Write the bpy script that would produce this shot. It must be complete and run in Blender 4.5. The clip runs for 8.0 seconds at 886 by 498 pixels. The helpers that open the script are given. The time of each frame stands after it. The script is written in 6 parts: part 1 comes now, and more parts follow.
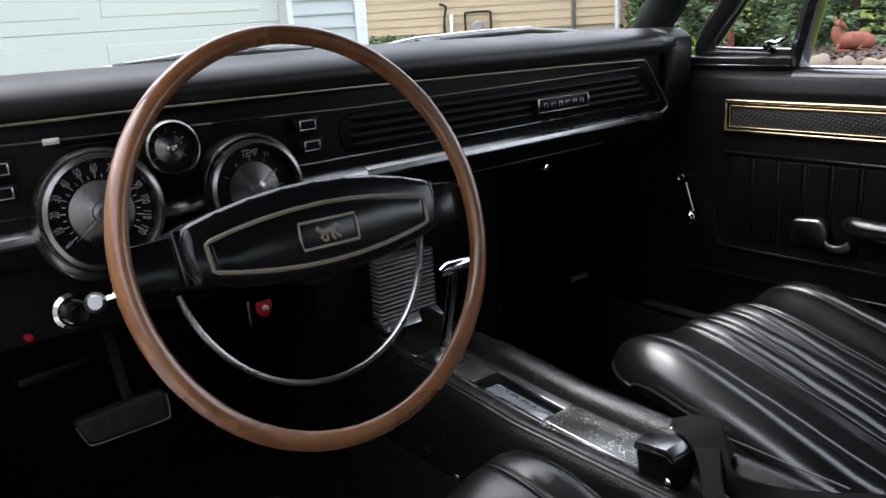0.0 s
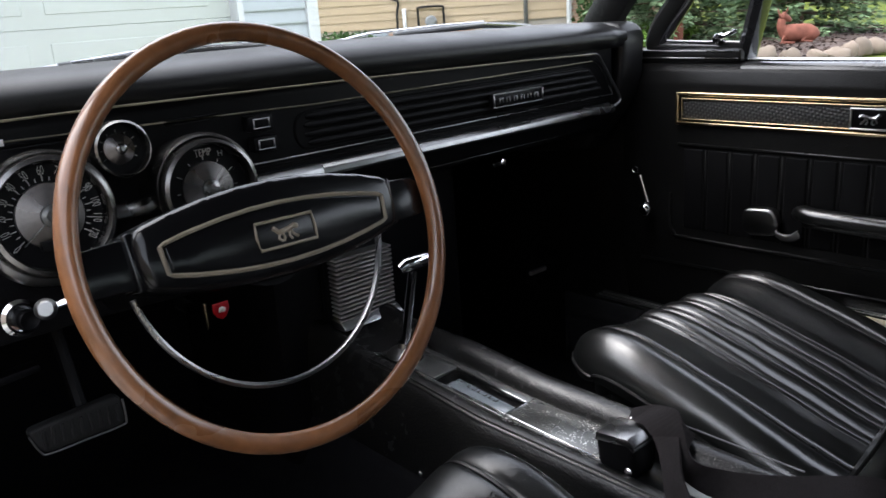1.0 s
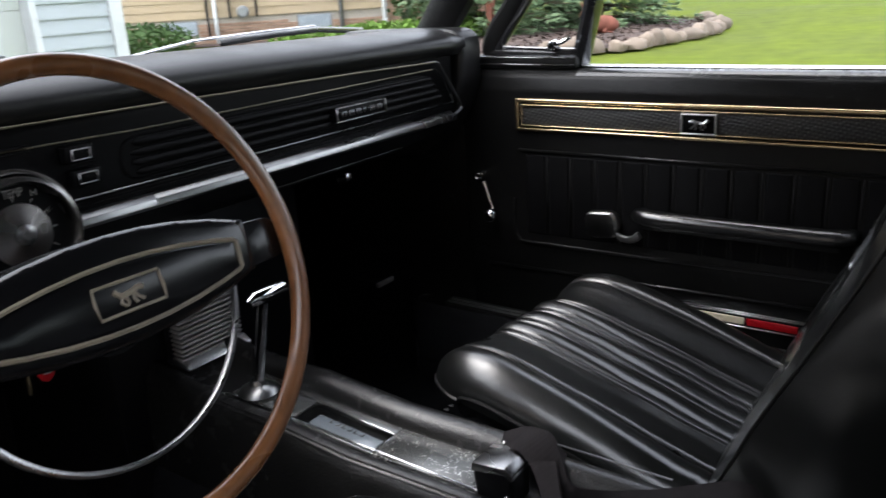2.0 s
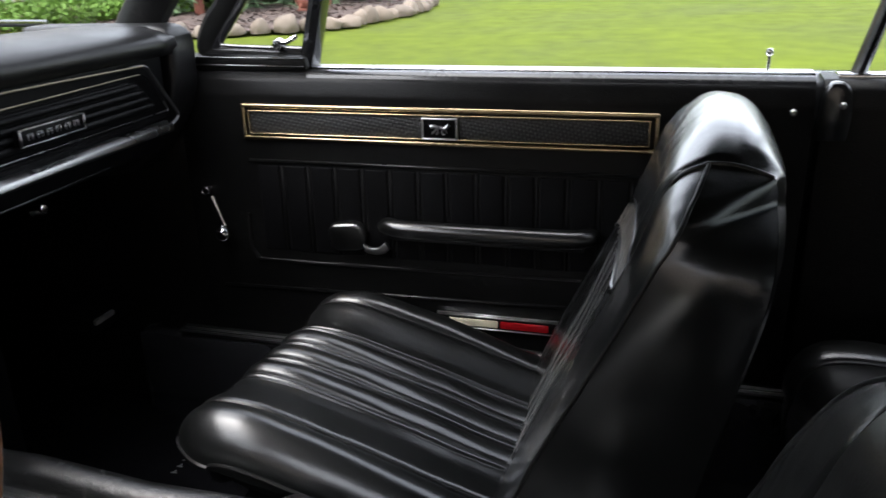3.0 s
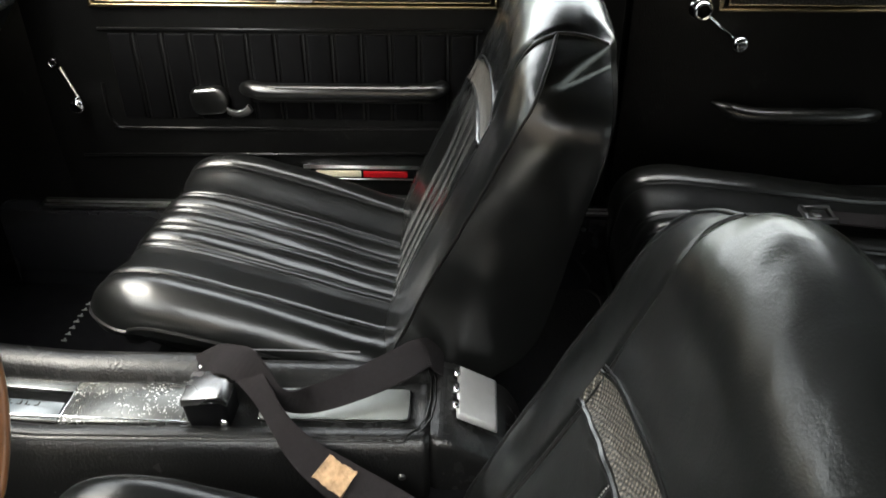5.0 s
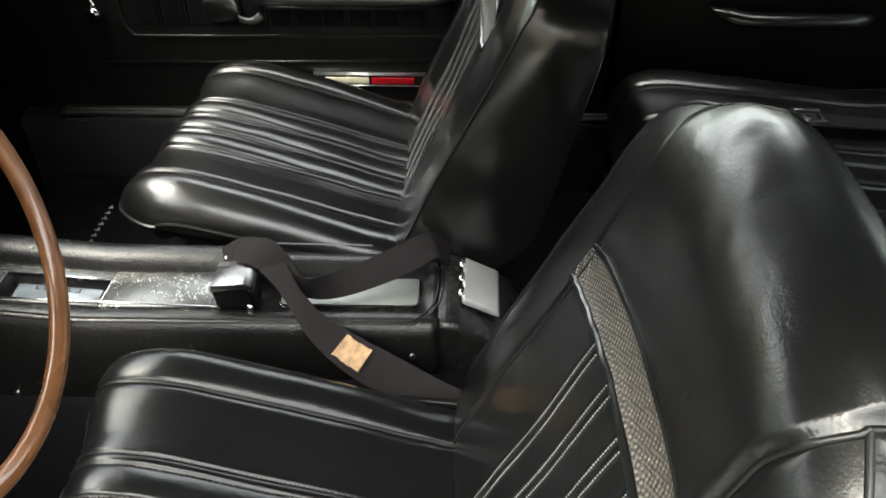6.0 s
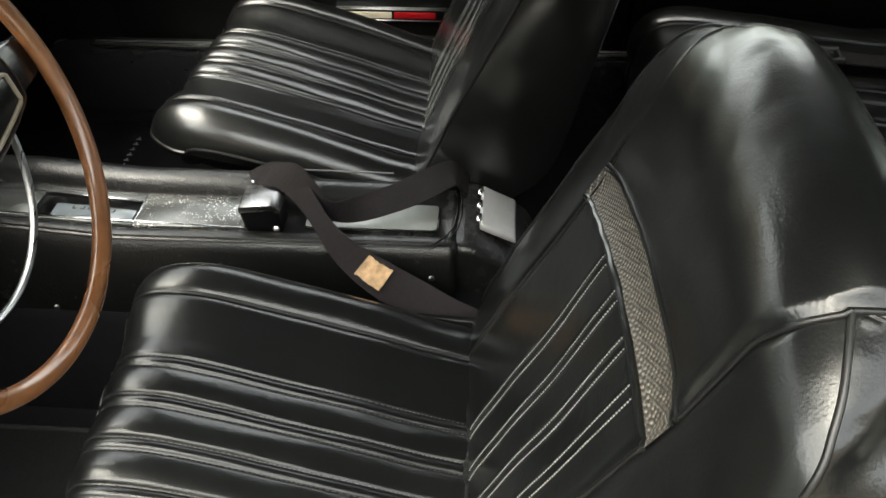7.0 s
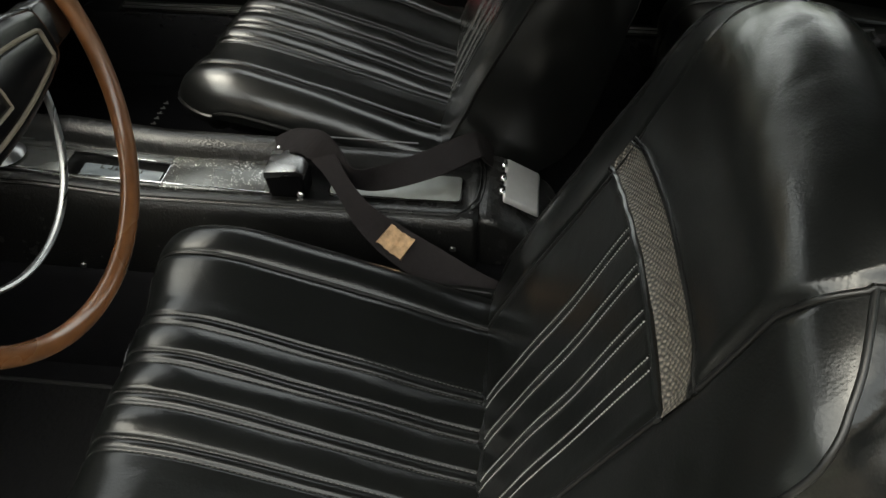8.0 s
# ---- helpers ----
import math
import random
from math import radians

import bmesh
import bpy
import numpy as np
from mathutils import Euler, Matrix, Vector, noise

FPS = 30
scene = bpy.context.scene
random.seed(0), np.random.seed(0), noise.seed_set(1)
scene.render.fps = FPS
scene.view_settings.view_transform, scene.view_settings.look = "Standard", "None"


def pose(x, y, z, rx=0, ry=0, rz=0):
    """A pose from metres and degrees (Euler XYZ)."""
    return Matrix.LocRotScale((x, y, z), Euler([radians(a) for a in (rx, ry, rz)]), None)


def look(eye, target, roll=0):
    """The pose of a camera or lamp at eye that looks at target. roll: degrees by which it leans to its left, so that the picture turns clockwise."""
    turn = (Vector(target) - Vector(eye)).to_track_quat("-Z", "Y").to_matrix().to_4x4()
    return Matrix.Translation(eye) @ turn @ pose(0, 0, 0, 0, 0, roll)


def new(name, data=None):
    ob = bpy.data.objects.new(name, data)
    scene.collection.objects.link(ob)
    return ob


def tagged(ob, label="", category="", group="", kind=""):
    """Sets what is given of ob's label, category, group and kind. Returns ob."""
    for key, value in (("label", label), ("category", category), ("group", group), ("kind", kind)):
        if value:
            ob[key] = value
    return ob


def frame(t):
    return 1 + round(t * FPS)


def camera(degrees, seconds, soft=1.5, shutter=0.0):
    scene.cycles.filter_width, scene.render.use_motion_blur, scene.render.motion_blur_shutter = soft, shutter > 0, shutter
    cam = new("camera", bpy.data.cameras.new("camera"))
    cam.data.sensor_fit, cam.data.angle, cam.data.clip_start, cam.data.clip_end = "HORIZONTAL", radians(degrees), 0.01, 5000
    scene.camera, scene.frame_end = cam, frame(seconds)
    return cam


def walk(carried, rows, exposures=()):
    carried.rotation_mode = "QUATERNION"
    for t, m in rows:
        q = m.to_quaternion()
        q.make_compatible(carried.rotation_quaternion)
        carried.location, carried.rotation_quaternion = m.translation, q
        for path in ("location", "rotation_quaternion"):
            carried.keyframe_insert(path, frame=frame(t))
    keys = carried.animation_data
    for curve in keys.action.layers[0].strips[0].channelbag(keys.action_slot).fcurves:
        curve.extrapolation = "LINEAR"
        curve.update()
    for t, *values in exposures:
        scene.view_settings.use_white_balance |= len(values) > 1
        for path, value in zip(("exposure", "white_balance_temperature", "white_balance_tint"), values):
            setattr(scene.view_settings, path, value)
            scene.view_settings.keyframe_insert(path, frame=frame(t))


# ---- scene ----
cam = camera(57.2, 8.0, shutter=0.3)
PATH = [
    (0.0, (-0.719, -0.760, 1.047), (-0.124, -0.005, 0.770), -3.59),
    (0.5, (-0.719, -0.762, 1.048), (-0.114, -0.017, 0.767), -3.78),
    (1.0, (-0.718, -0.757, 1.048), (-0.085, -0.037, 0.762), -3.94),
    (1.2, (-0.715, -0.751, 1.048), (-0.066, -0.046, 0.761), -4.00),
    (2.3, (-0.663, -0.658, 1.098), (0.156, -0.184, 0.775), -3.16),
    (2.5, (-0.633, -0.645, 1.107), (0.216, -0.233, 0.776), -2.92),
    (3.0, (-0.581, -0.605, 1.111), (0.318, -0.343, 0.758), -1.76),
    (3.5, (-0.571, -0.562, 1.132), (0.337, -0.417, 0.739), -1.10),
    (4.0, (-0.598, -0.538, 1.161), (0.298, -0.464, 0.724), -0.66),
    (4.5, (-0.647, -0.544, 1.180), (0.227, -0.498, 0.696), -0.42),
    (5.0, (-0.700, -0.547, 1.203), (0.140, -0.512, 0.661), -0.28),
    (5.2, (-0.718, -0.544, 1.213), (0.108, -0.512, 0.649), -0.48),
    (6.5, (-0.807, -0.549, 1.227), (-0.050, -0.500, 0.576), -0.79),
    (7.0, (-0.830, -0.548, 1.226), (-0.092, -0.490, 0.555), -0.87),
    (7.5, (-0.841, -0.542, 1.225), (-0.117, -0.477, 0.538), -0.50),
    (8.0, (-0.838, -0.546, 1.223), (-0.121, -0.465, 0.530), -0.31),
]
EXPOSURES = [(0.0, 2.58, 6300, 11), (2.5, 2.65, 6400, 10), (3.5, 2.72, 6400, 9), (4.5, 2.8, 7100, 6), (5.0, 3.65, 7000, 4), (6.5, 3.72, 7200, 3), (8.0, 2.5, 7300, 1)]
walk(cam, [(t, look(eye, target, roll)) for t, eye, target, roll in PATH], exposures=EXPOSURES)

# ---- world and light ----
world = bpy.data.worlds.new("sky")
scene.world = world
world.use_nodes = True
wn = world.node_tree
sky = wn.nodes.new("ShaderNodeTexSky")
sky.sky_type = 'NISHITA'
sky.sun_disc = False
sky.sun_elevation = radians(68)
sky.sun_rotation = radians(325)
sky.dust_density = 2.0
sky.air_density = 1.0
pale = wn.nodes.new("ShaderNodeHueSaturation")   # thin overcast: the sky is nearly white
pale.inputs["Saturation"].default_value = 0.3
wn.links.new(sky.outputs[0], pale.inputs["Color"])
wn.links.new(pale.outputs[0], wn.nodes["Background"].inputs[0])
wn.nodes["Background"].inputs[1].default_value = 0.15
sun_data = bpy.data.lights.new("sun", "SUN")
sun_data.energy = 0.32
sun_data.angle = radians(80)
sun_data.color = (1.0, 0.96, 0.9)
sun = new("sun", sun_data)
sun.matrix_world = look((-4.0, 5.7, 17.2), (0, 0, 0))


# ---- materials ----
def mat(name, col, rough=0.5, metal=0.0, var=0.25, scale=40.0, bump=0.0, bscale=400.0, spec=0.5, coat=0.0, coat_rough=0.12, stretch=(1, 1, 1), per_piece=0.0, crease=0.0, patchy=(0.75, 1.4), coat_ior=1.5):
    """A principled material with colour variation at two scales, roughness wear and fine relief."""
    m = bpy.data.materials.new(name)
    m.use_nodes = True
    nt = m.node_tree
    b = nt.nodes["Principled BSDF"]
    tc = nt.nodes.new("ShaderNodeTexCoord")
    mp = nt.nodes.new("ShaderNodeMapping")
    mp.inputs["Scale"].default_value = stretch
    nt.links.new(tc.outputs["Object"], mp.inputs["Vector"])
    n1 = nt.nodes.new("ShaderNodeTexNoise")
    n1.inputs["Scale"].default_value = scale
    n1.inputs["Detail"].default_value = 6
    n2 = nt.nodes.new("ShaderNodeTexNoise")
    n2.inputs["Scale"].default_value = scale * 0.12
    n2.inputs["Detail"].default_value = 3
    for n in (n1, n2):
        nt.links.new(mp.outputs[0], n.inputs["Vector"])
    add = nt.nodes.new("ShaderNodeMath")
    add.operation = 'ADD'
    nt.links.new(n1.outputs["Fac"], add.inputs[0])
    nt.links.new(n2.outputs["Fac"], add.inputs[1])
    last = add
    if per_piece:
        oi = nt.nodes.new("ShaderNodeObjectInfo")
        mu = nt.nodes.new("ShaderNodeMath")
        mu.operation = 'MULTIPLY_ADD'
        mu.inputs[1].default_value = per_piece
        nt.links.new(oi.outputs["Random"], mu.inputs[0])
        nt.links.new(add.outputs[0], mu.inputs[2])
        last = mu
    mr = nt.nodes.new("ShaderNodeMapRange")
    mr.inputs["From Min"].default_value = 0.6
    mr.inputs["From Max"].default_value = 1.4 + per_piece
    nt.links.new(last.outputs[0], mr.inputs["Value"])
    mx = nt.nodes.new("ShaderNodeMix")
    mx.data_type = 'RGBA'
    mx.inputs["A"].default_value = (*[c * (1 - var) for c in col], 1)
    mx.inputs["B"].default_value = (*[min(1, c * (1 + var)) for c in col], 1)
    nt.links.new(mr.outputs[0], mx.inputs["Factor"])
    nt.links.new(mx.outputs["Result"], b.inputs["Base Color"])
    rr = nt.nodes.new("ShaderNodeMapRange")
    rr.inputs["From Min"].default_value = 0.3
    rr.inputs["From Max"].default_value = 0.7
    rr.inputs["To Min"].default_value = max(0.02, rough * 0.8)
    rr.inputs["To Max"].default_value = min(1, rough * 1.2)
    nt.links.new(n2.outputs["Fac"], rr.inputs["Value"])
    nt.links.new(rr.outputs[0], b.inputs["Roughness"])
    b.inputs["Metallic"].default_value = metal
    b.inputs["Specular IOR Level"].default_value = spec
    b.inputs["Coat Weight"].default_value = coat
    b.inputs["Coat IOR"].default_value = coat_ior
    if coat:
        cr = nt.nodes.new("ShaderNodeMapRange")
        cr.inputs["From Min"].default_value = 0.7
        cr.inputs["From Max"].default_value = 1.3
        cr.inputs["To Min"].default_value = coat_rough * patchy[0]
        cr.inputs["To Max"].default_value = coat_rough * patchy[1]
        nt.links.new(add.outputs[0], cr.inputs["Value"])
        nt.links.new(cr.outputs[0], b.inputs["Coat Roughness"])
    if bump:
        n3 = nt.nodes.new("ShaderNodeTexNoise")
        n3.inputs["Scale"].default_value = bscale
        n3.inputs["Detail"].default_value = 4
        nt.links.new(mp.outputs[0], n3.inputs["Vector"])
        bp = nt.nodes.new("ShaderNodeBump")
        bp.inputs["Strength"].default_value = bump
        bp.inputs["Distance"].default_value = 0.002
        nt.links.new(n3.outputs["Fac"], bp.inputs["Height"])
        if crease:
            n4 = nt.nodes.new("ShaderNodeTexNoise")
            n4.inputs["Scale"].default_value = 22
            n4.inputs["Detail"].default_value = 5
            n4.inputs["Distortion"].default_value = 1.2
            nt.links.new(mp.outputs[0], n4.inputs["Vector"])
            b2 = nt.nodes.new("ShaderNodeBump")
            b2.inputs["Strength"].default_value = crease
            b2.inputs["Distance"].default_value = 0.012
            nt.links.new(n4.outputs["Fac"], b2.inputs["Height"])
            nt.links.new(b2.outputs[0], bp.inputs["Normal"])
        nt.links.new(bp.outputs[0], b.inputs["Normal"])
        nt.links.new(bp.outputs[0], b.inputs["Coat Normal"])
    return m


VINYL = mat("black_seat_vinyl", (0.0044, 0.0047, 0.0046), 0.34, bump=0.10, bscale=420, scale=34, spec=0.32, coat=1.0, coat_rough=0.15, crease=0.03, coat_ior=1.55)
VINYL_WORN = mat("worn_seat_vinyl", (0.0042, 0.0046, 0.0045), 0.42, bump=0.10, bscale=480, scale=15, spec=0.12, coat=0.78, coat_rough=0.17, crease=0.05, patchy=(0.6, 1.6))
VINYL_GRAIN = mat("black_grained_vinyl", (0.006, 0.006, 0.006), 0.4, bump=0.35, bscale=420, scale=60, spec=0.10, coat=0.16, coat_rough=0.2)
CONSOLE = mat("black_console_vinyl", (0.0065, 0.0065, 0.0065), 0.42, bump=0.4, bscale=300, scale=50, spec=0.2, coat=0.85, coat_rough=0.22)
SILLPAD = mat("black_sill_vinyl", (0.006, 0.006, 0.0065), 0.4, bump=0.12, bscale=420, scale=60, spec=0.3, coat=0.9, coat_rough=0.22)
DASHTOP = mat("black_dash_top", (0.006, 0.006, 0.0065), 0.42, bump=0.10, bscale=500, scale=40, spec=0.32)
DASHPAD = mat("black_dash_pad", (0.005, 0.005, 0.0055), 0.45, bump=0.10, bscale=500, scale=40, spec=0.06)
PIPING = mat("black_piping", (0.006, 0.006, 0.006), 0.34, scale=80, spec=0.42)
THREAD = mat("dull_dark_thread", (0.045, 0.045, 0.042), 0.7, scale=300)
STITCH = mat("grey_thread", (0.24, 0.24, 0.225), 0.7, scale=300)
DARK = mat("dark_plastic", (0.0035, 0.0035, 0.004), 0.42, bump=0.08, bscale=500, spec=0.08)
CARPET = mat("black_carpet", (0.006, 0.006, 0.007), 0.95, bump=1.0, bscale=900, scale=200, spec=0.05)
CHROME = mat("chrome", (0.75, 0.75, 0.76), 0.1, metal=1.0, var=0.06, scale=60)
BRUSHED = mat("brushed_metal", (0.33, 0.33, 0.33), 0.3, metal=1.0, var=0.2, scale=200, stretch=(1, 30, 1))
SATIN = mat("satin_chrome", (0.8, 0.8, 0.8), 0.33, metal=1.0, var=0.05, scale=60)
LIDPLATE = mat("satin_lid_plate", (0.5, 0.5, 0.5), 0.4, metal=0.45, var=0.1, scale=60)
TRAYPLATE = mat("grey_tray_plate", (0.27, 0.28, 0.265), 0.38, metal=0.5, var=0.15, scale=50)
GOLD = mat("gold_trim", (0.56, 0.44, 0.27), 0.22, metal=1.0, var=0.15, scale=50)
DIMGOLD = mat("aged_gold_line", (0.24, 0.215, 0.15), 0.35, metal=1.0, var=0.3, scale=30)
PEWTER = mat("dull_chrome", (0.27, 0.27, 0.27), 0.3, metal=1.0, var=0.2, scale=40)
DULL = mat("dull_grey_trim", (0.16, 0.16, 0.16), 0.45, metal=1.0, var=0.2, scale=40)
WOOD = mat("walnut_rim", (0.155, 0.064, 0.025), 0.30, var=0.4, scale=60, coat=0.6, coat_rough=0.08)
WORN = mat("worn_black_plate", (0.12, 0.122, 0.118), 0.24, metal=0.7, var=0.25, scale=60)
INK = mat("faded_dial_ink", (0.27, 0.265, 0.25), 0.5, var=0.12, scale=100)
BEZEL = mat("dark_brushed_bezel", (0.19, 0.185, 0.18), 0.24, metal=1.0, var=0.25, scale=120)
WHITEISH = mat("white_marking", (0.45, 0.44, 0.42), 0.5, var=0.1, scale=100)
CREAM = mat("cream_lens", (0.75, 0.68, 0.5), 0.2, var=0.08)
RED = mat("red_lens", (0.36, 0.008, 0.013), 0.18, var=0.12)
ENAMEL = mat("dark_red_enamel", (0.22, 0.006, 0.010), 0.2, var=0.1)
TAN = mat("tan_trim_line", (0.2, 0.17, 0.13), 0.45, metal=0.2, var=0.2)
HUBPAD = mat("smooth_black_hub", (0.004, 0.004, 0.0045), 0.2, bump=0.03, bscale=600, spec=0.32)
ALLOY = mat("grey_ribbed_alloy", (0.3, 0.29, 0.28), 0.5, metal=0.5, var=0.25, scale=30)
FABRIC = mat("black_webbing", (0.019, 0.0165, 0.0175), 0.85, bump=0.9, bscale=1400, scale=200, spec=0.15)
SIDE_BLOCK = mat("plain_tan_block", (0.36, 0.295, 0.245), 0.9, var=0.2, scale=3, bump=0.3, bscale=40)
LABEL = mat("worn_tan_label", (0.44, 0.28, 0.155), 0.8, var=0.6, scale=120, bump=0.8, bscale=140)
BODY = mat("dark_body_paint", (0.02, 0.02, 0.022), 0.25, coat=0.4)
HOODPAINT = mat("pale_paint", (0.5, 0.52, 0.54), 0.25, var=0.06, coat=0.5)
LINER = mat("black_headliner", (0.010, 0.010, 0.010), 0.8, bump=0.3, spec=0.1)
GRASS = mat("lawn", (0.076, 0.100, 0.009), 0.9, var=0.4, scale=3.0, bump=0.8, bscale=60, spec=0.1)
DRIVE = mat("concrete_drive", (0.34, 0.33, 0.31), 0.9, var=0.2, scale=5, bump=0.4, bscale=80)
MULCH = mat("mulch", (0.06, 0.04, 0.032), 0.95, var=0.6, scale=12, bump=1.0, bscale=50)
STONE = mat("field_stone", (0.17, 0.135, 0.105), 0.9, var=0.45, scale=5, bump=0.7, bscale=30, per_piece=0.8)
GARAGE = mat("garage_white", (0.47, 0.505, 0.465), 0.5, var=0.05, scale=4)
PALEBLUE = mat("pale_blue_siding", (0.40, 0.44, 0.45), 0.6, var=0.07, scale=6, per_piece=0.3)
CREAMSIDE = mat("tan_siding", (0.40, 0.31, 0.195), 0.65, var=0.1, scale=6, per_piece=0.3)
WHITETRIM = mat("white_trim", (0.6, 0.62, 0.62), 0.5, var=0.05, scale=10)
BRICK = mat("brick", (0.34, 0.22, 0.15), 0.9, var=0.3, scale=12, bump=0.5, bscale=60, per_piece=0.9)
MORTAR = mat("mortar", (0.4, 0.36, 0.3), 0.95, var=0.15, scale=20)
ROOFING = mat("shingle_roof", (0.07, 0.065, 0.06), 0.95, var=0.4, scale=20)
LEAF = mat("shrub_leaf", (0.05, 0.092, 0.03), 0.7, var=0.5, scale=5, spec=0.2)
GROUNDCOVER = mat("ground_cover_leaf", (0.105, 0.19, 0.03), 0.7, var=0.4, scale=5, spec=0.2)
NEEDLE = mat("spruce_needle", (0.11, 0.165, 0.085), 0.75, var=0.5, scale=5, spec=0.2)
BARK = mat("bark", (0.12, 0.085, 0.06), 0.95, var=0.4, scale=20, bump=0.8, bscale=40)
DEER = mat("painted_deer", (0.17, 0.062, 0.042), 0.7, var=0.5, scale=9, spec=0.2)
METER = mat("grey_meter", (0.24, 0.25, 0.25), 0.5, metal=0.3)
BLUEGREY = mat("basement_pane", (0.3, 0.34, 0.37), 0.3, var=0.1)
DIALFACE = mat("indicator_face", (0.13, 0.15, 0.165), 0.12, var=0.1, spec=0.8, coat=0.6)
MATRUBBER = mat("pebbled_mat_rubber", (0.004, 0.004, 0.0045), 0.6, bump=1.0, bscale=130, scale=60, spec=0.12)
RUBBER = mat("black_rubber", (0.012, 0.012, 0.012), 0.7, bump=0.4, spec=0.25)


def glass(name, tint=(1, 1, 1), gloss=0.03):
    """Thin clear pane: light passes straight through, with a faint mirror sheen."""
    m = bpy.data.materials.new(name)
    m.use_nodes = True
    nt = m.node_tree
    nt.nodes.remove(nt.nodes["Principled BSDF"])
    clear = nt.nodes.new("ShaderNodeBsdfTransparent")
    clear.inputs["Color"].default_value = (*tint, 1)
    shine = nt.nodes.new("ShaderNodeBsdfGlossy")
    shine.inputs["Roughness"].default_value = 0.02
    mix = nt.nodes.new("ShaderNodeMixShader")
    mix.inputs["Fac"].default_value = gloss
    nt.links.new(clear.outputs[0], mix.inputs[1])
    nt.links.new(shine.outputs[0], mix.inputs[2])
    nt.links.new(mix.outputs[0], nt.nodes["Material Output"].inputs["Surface"])
    return m


GLASS = glass("window_glass")


def turned(name, col):
    """Lathe-turned metal: the sheen fans out round the object's own y axis."""
    m = mat(name, col, 0.3, metal=1.0, var=0.15, scale=200)
    b = m.node_tree.nodes["Principled BSDF"]
    tg = m.node_tree.nodes.new("ShaderNodeTangent")
    tg.direction_type, tg.axis = "RADIAL", "Y"
    b.inputs["Anisotropic"].default_value = 0.85
    m.node_tree.links.new(tg.outputs[0], b.inputs["Tangent"])
    return m


TURNED = turned("turned_metal", (0.13, 0.122, 0.118))


def weave(name, dark, light, size):
    """Basket weave: two crossed waves drive colour and relief."""
    m = mat(name, dark, 0.45, scale=80)
    nt = m.node_tree
    b = nt.nodes["Principled BSDF"]
    tc = nt.nodes.new("ShaderNodeTexCoord")
    mp = nt.nodes.new("ShaderNodeMapping")
    mp.inputs["Rotation"].default_value = (radians(45), radians(45), radians(45))
    mp.inputs["Scale"].default_value = (1 / size,) * 3
    nt.links.new(tc.outputs["Object"], mp.inputs["Vector"])
    ck = nt.nodes.new("ShaderNodeTexVoronoi")
    ck.inputs["Scale"].default_value = 1.0
    ck.inputs["Randomness"].default_value = 0.12
    nt.links.new(mp.outputs[0], ck.inputs["Vector"])
    cr = nt.nodes.new("ShaderNodeValToRGB")
    cr.color_ramp.elements[0].color = (*light, 1)
    cr.color_ramp.elements[1].color = (*dark, 1)
    cr.color_ramp.elements[0].position = 0.2
    cr.color_ramp.elements[1].position = 0.6
    nt.links.new(ck.outputs["Distance"], cr.inputs["Fac"])
    nt.links.new(cr.outputs[0], b.inputs["Base Color"])
    bp = nt.nodes.new("ShaderNodeBump")
    bp.inputs["Strength"].default_value = 0.8
    bp.inputs["Distance"].default_value = 0.002
    bp.invert = True
    nt.links.new(ck.outputs["Distance"], bp.inputs["Height"])
    nt.links.new(bp.outputs[0], b.inputs["Normal"])
    return m


def specks(m, size, amount, colour):
    """Adds small bare chips at cell centres, denser where a broad patch says so."""
    nt = m.node_tree
    b = nt.nodes["Principled BSDF"]
    old = b.inputs["Base Color"].links[0].from_socket
    tc = nt.nodes.new("ShaderNodeTexCoord")
    fine = nt.nodes.new("ShaderNodeTexVoronoi")
    fine.inputs["Scale"].default_value = size
    broad = nt.nodes.new("ShaderNodeTexNoise")
    broad.inputs["Scale"].default_value = size * 0.12
    diff = nt.nodes.new("ShaderNodeMath")
    diff.operation = 'SUBTRACT'
    cut = nt.nodes.new("ShaderNodeMapRange")
    cut.inputs["From Min"].default_value = amount
    cut.inputs["From Max"].default_value = amount + 0.05
    mix = nt.nodes.new("ShaderNodeMix")
    mix.data_type = 'RGBA'
    mix.inputs["B"].default_value = (*colour, 1)
    for n in (fine, broad):
        nt.links.new(tc.outputs["Object"], n.inputs["Vector"])
    nt.links.new(broad.outputs["Fac"], diff.inputs[0])
    nt.links.new(fine.outputs["Distance"], diff.inputs[1])
    nt.links.new(diff.outputs[0], cut.inputs["Value"])
    nt.links.new(cut.outputs[0], mix.inputs["Factor"])
    nt.links.new(old, mix.inputs["A"])
    nt.links.new(mix.outputs["Result"], b.inputs["Base Color"])


WORN_SPECKED = mat("chipped_black_plate", (0.12, 0.122, 0.118), 0.26, metal=0.7, var=0.25, scale=60)
specks(WORN_SPECKED, 330, 0.27, (0.75, 0.75, 0.72))
TINTED = glass("tinted_rear_glass", (0.25, 0.27, 0.26))


SEATMESH = weave("woven_silver_mesh", (0.016, 0.0145, 0.013), (0.17, 0.15, 0.12), 0.0036)
DOORWEAVE = weave("black_basket_weave", (0.01, 0.01, 0.01), (0.06, 0.06, 0.058), 0.005)


# ---- mesh helpers ----
def thing(name, label, category, at=(0, 0, 0), group="", kind=""):
    ob = new(name)
    ob.location = at
    ob.empty_display_size = 0.05
    return tagged(ob, label, category, group, kind)


def link_mesh(name, me, material, parent=None, label="", smooth=True):
    me.materials.clear()
    me.materials.append(material)
    if smooth:
        for p in me.polygons:
            p.use_smooth = True
    ob = new(name, me)
    if parent is not None:
        ob.parent = parent
        root = parent
        off = Vector((0, 0, 0))
        while root is not None:
            off += root.location
            root = root.parent
        ob.location = -off
    if label:
        ob["label"] = label
    return ob


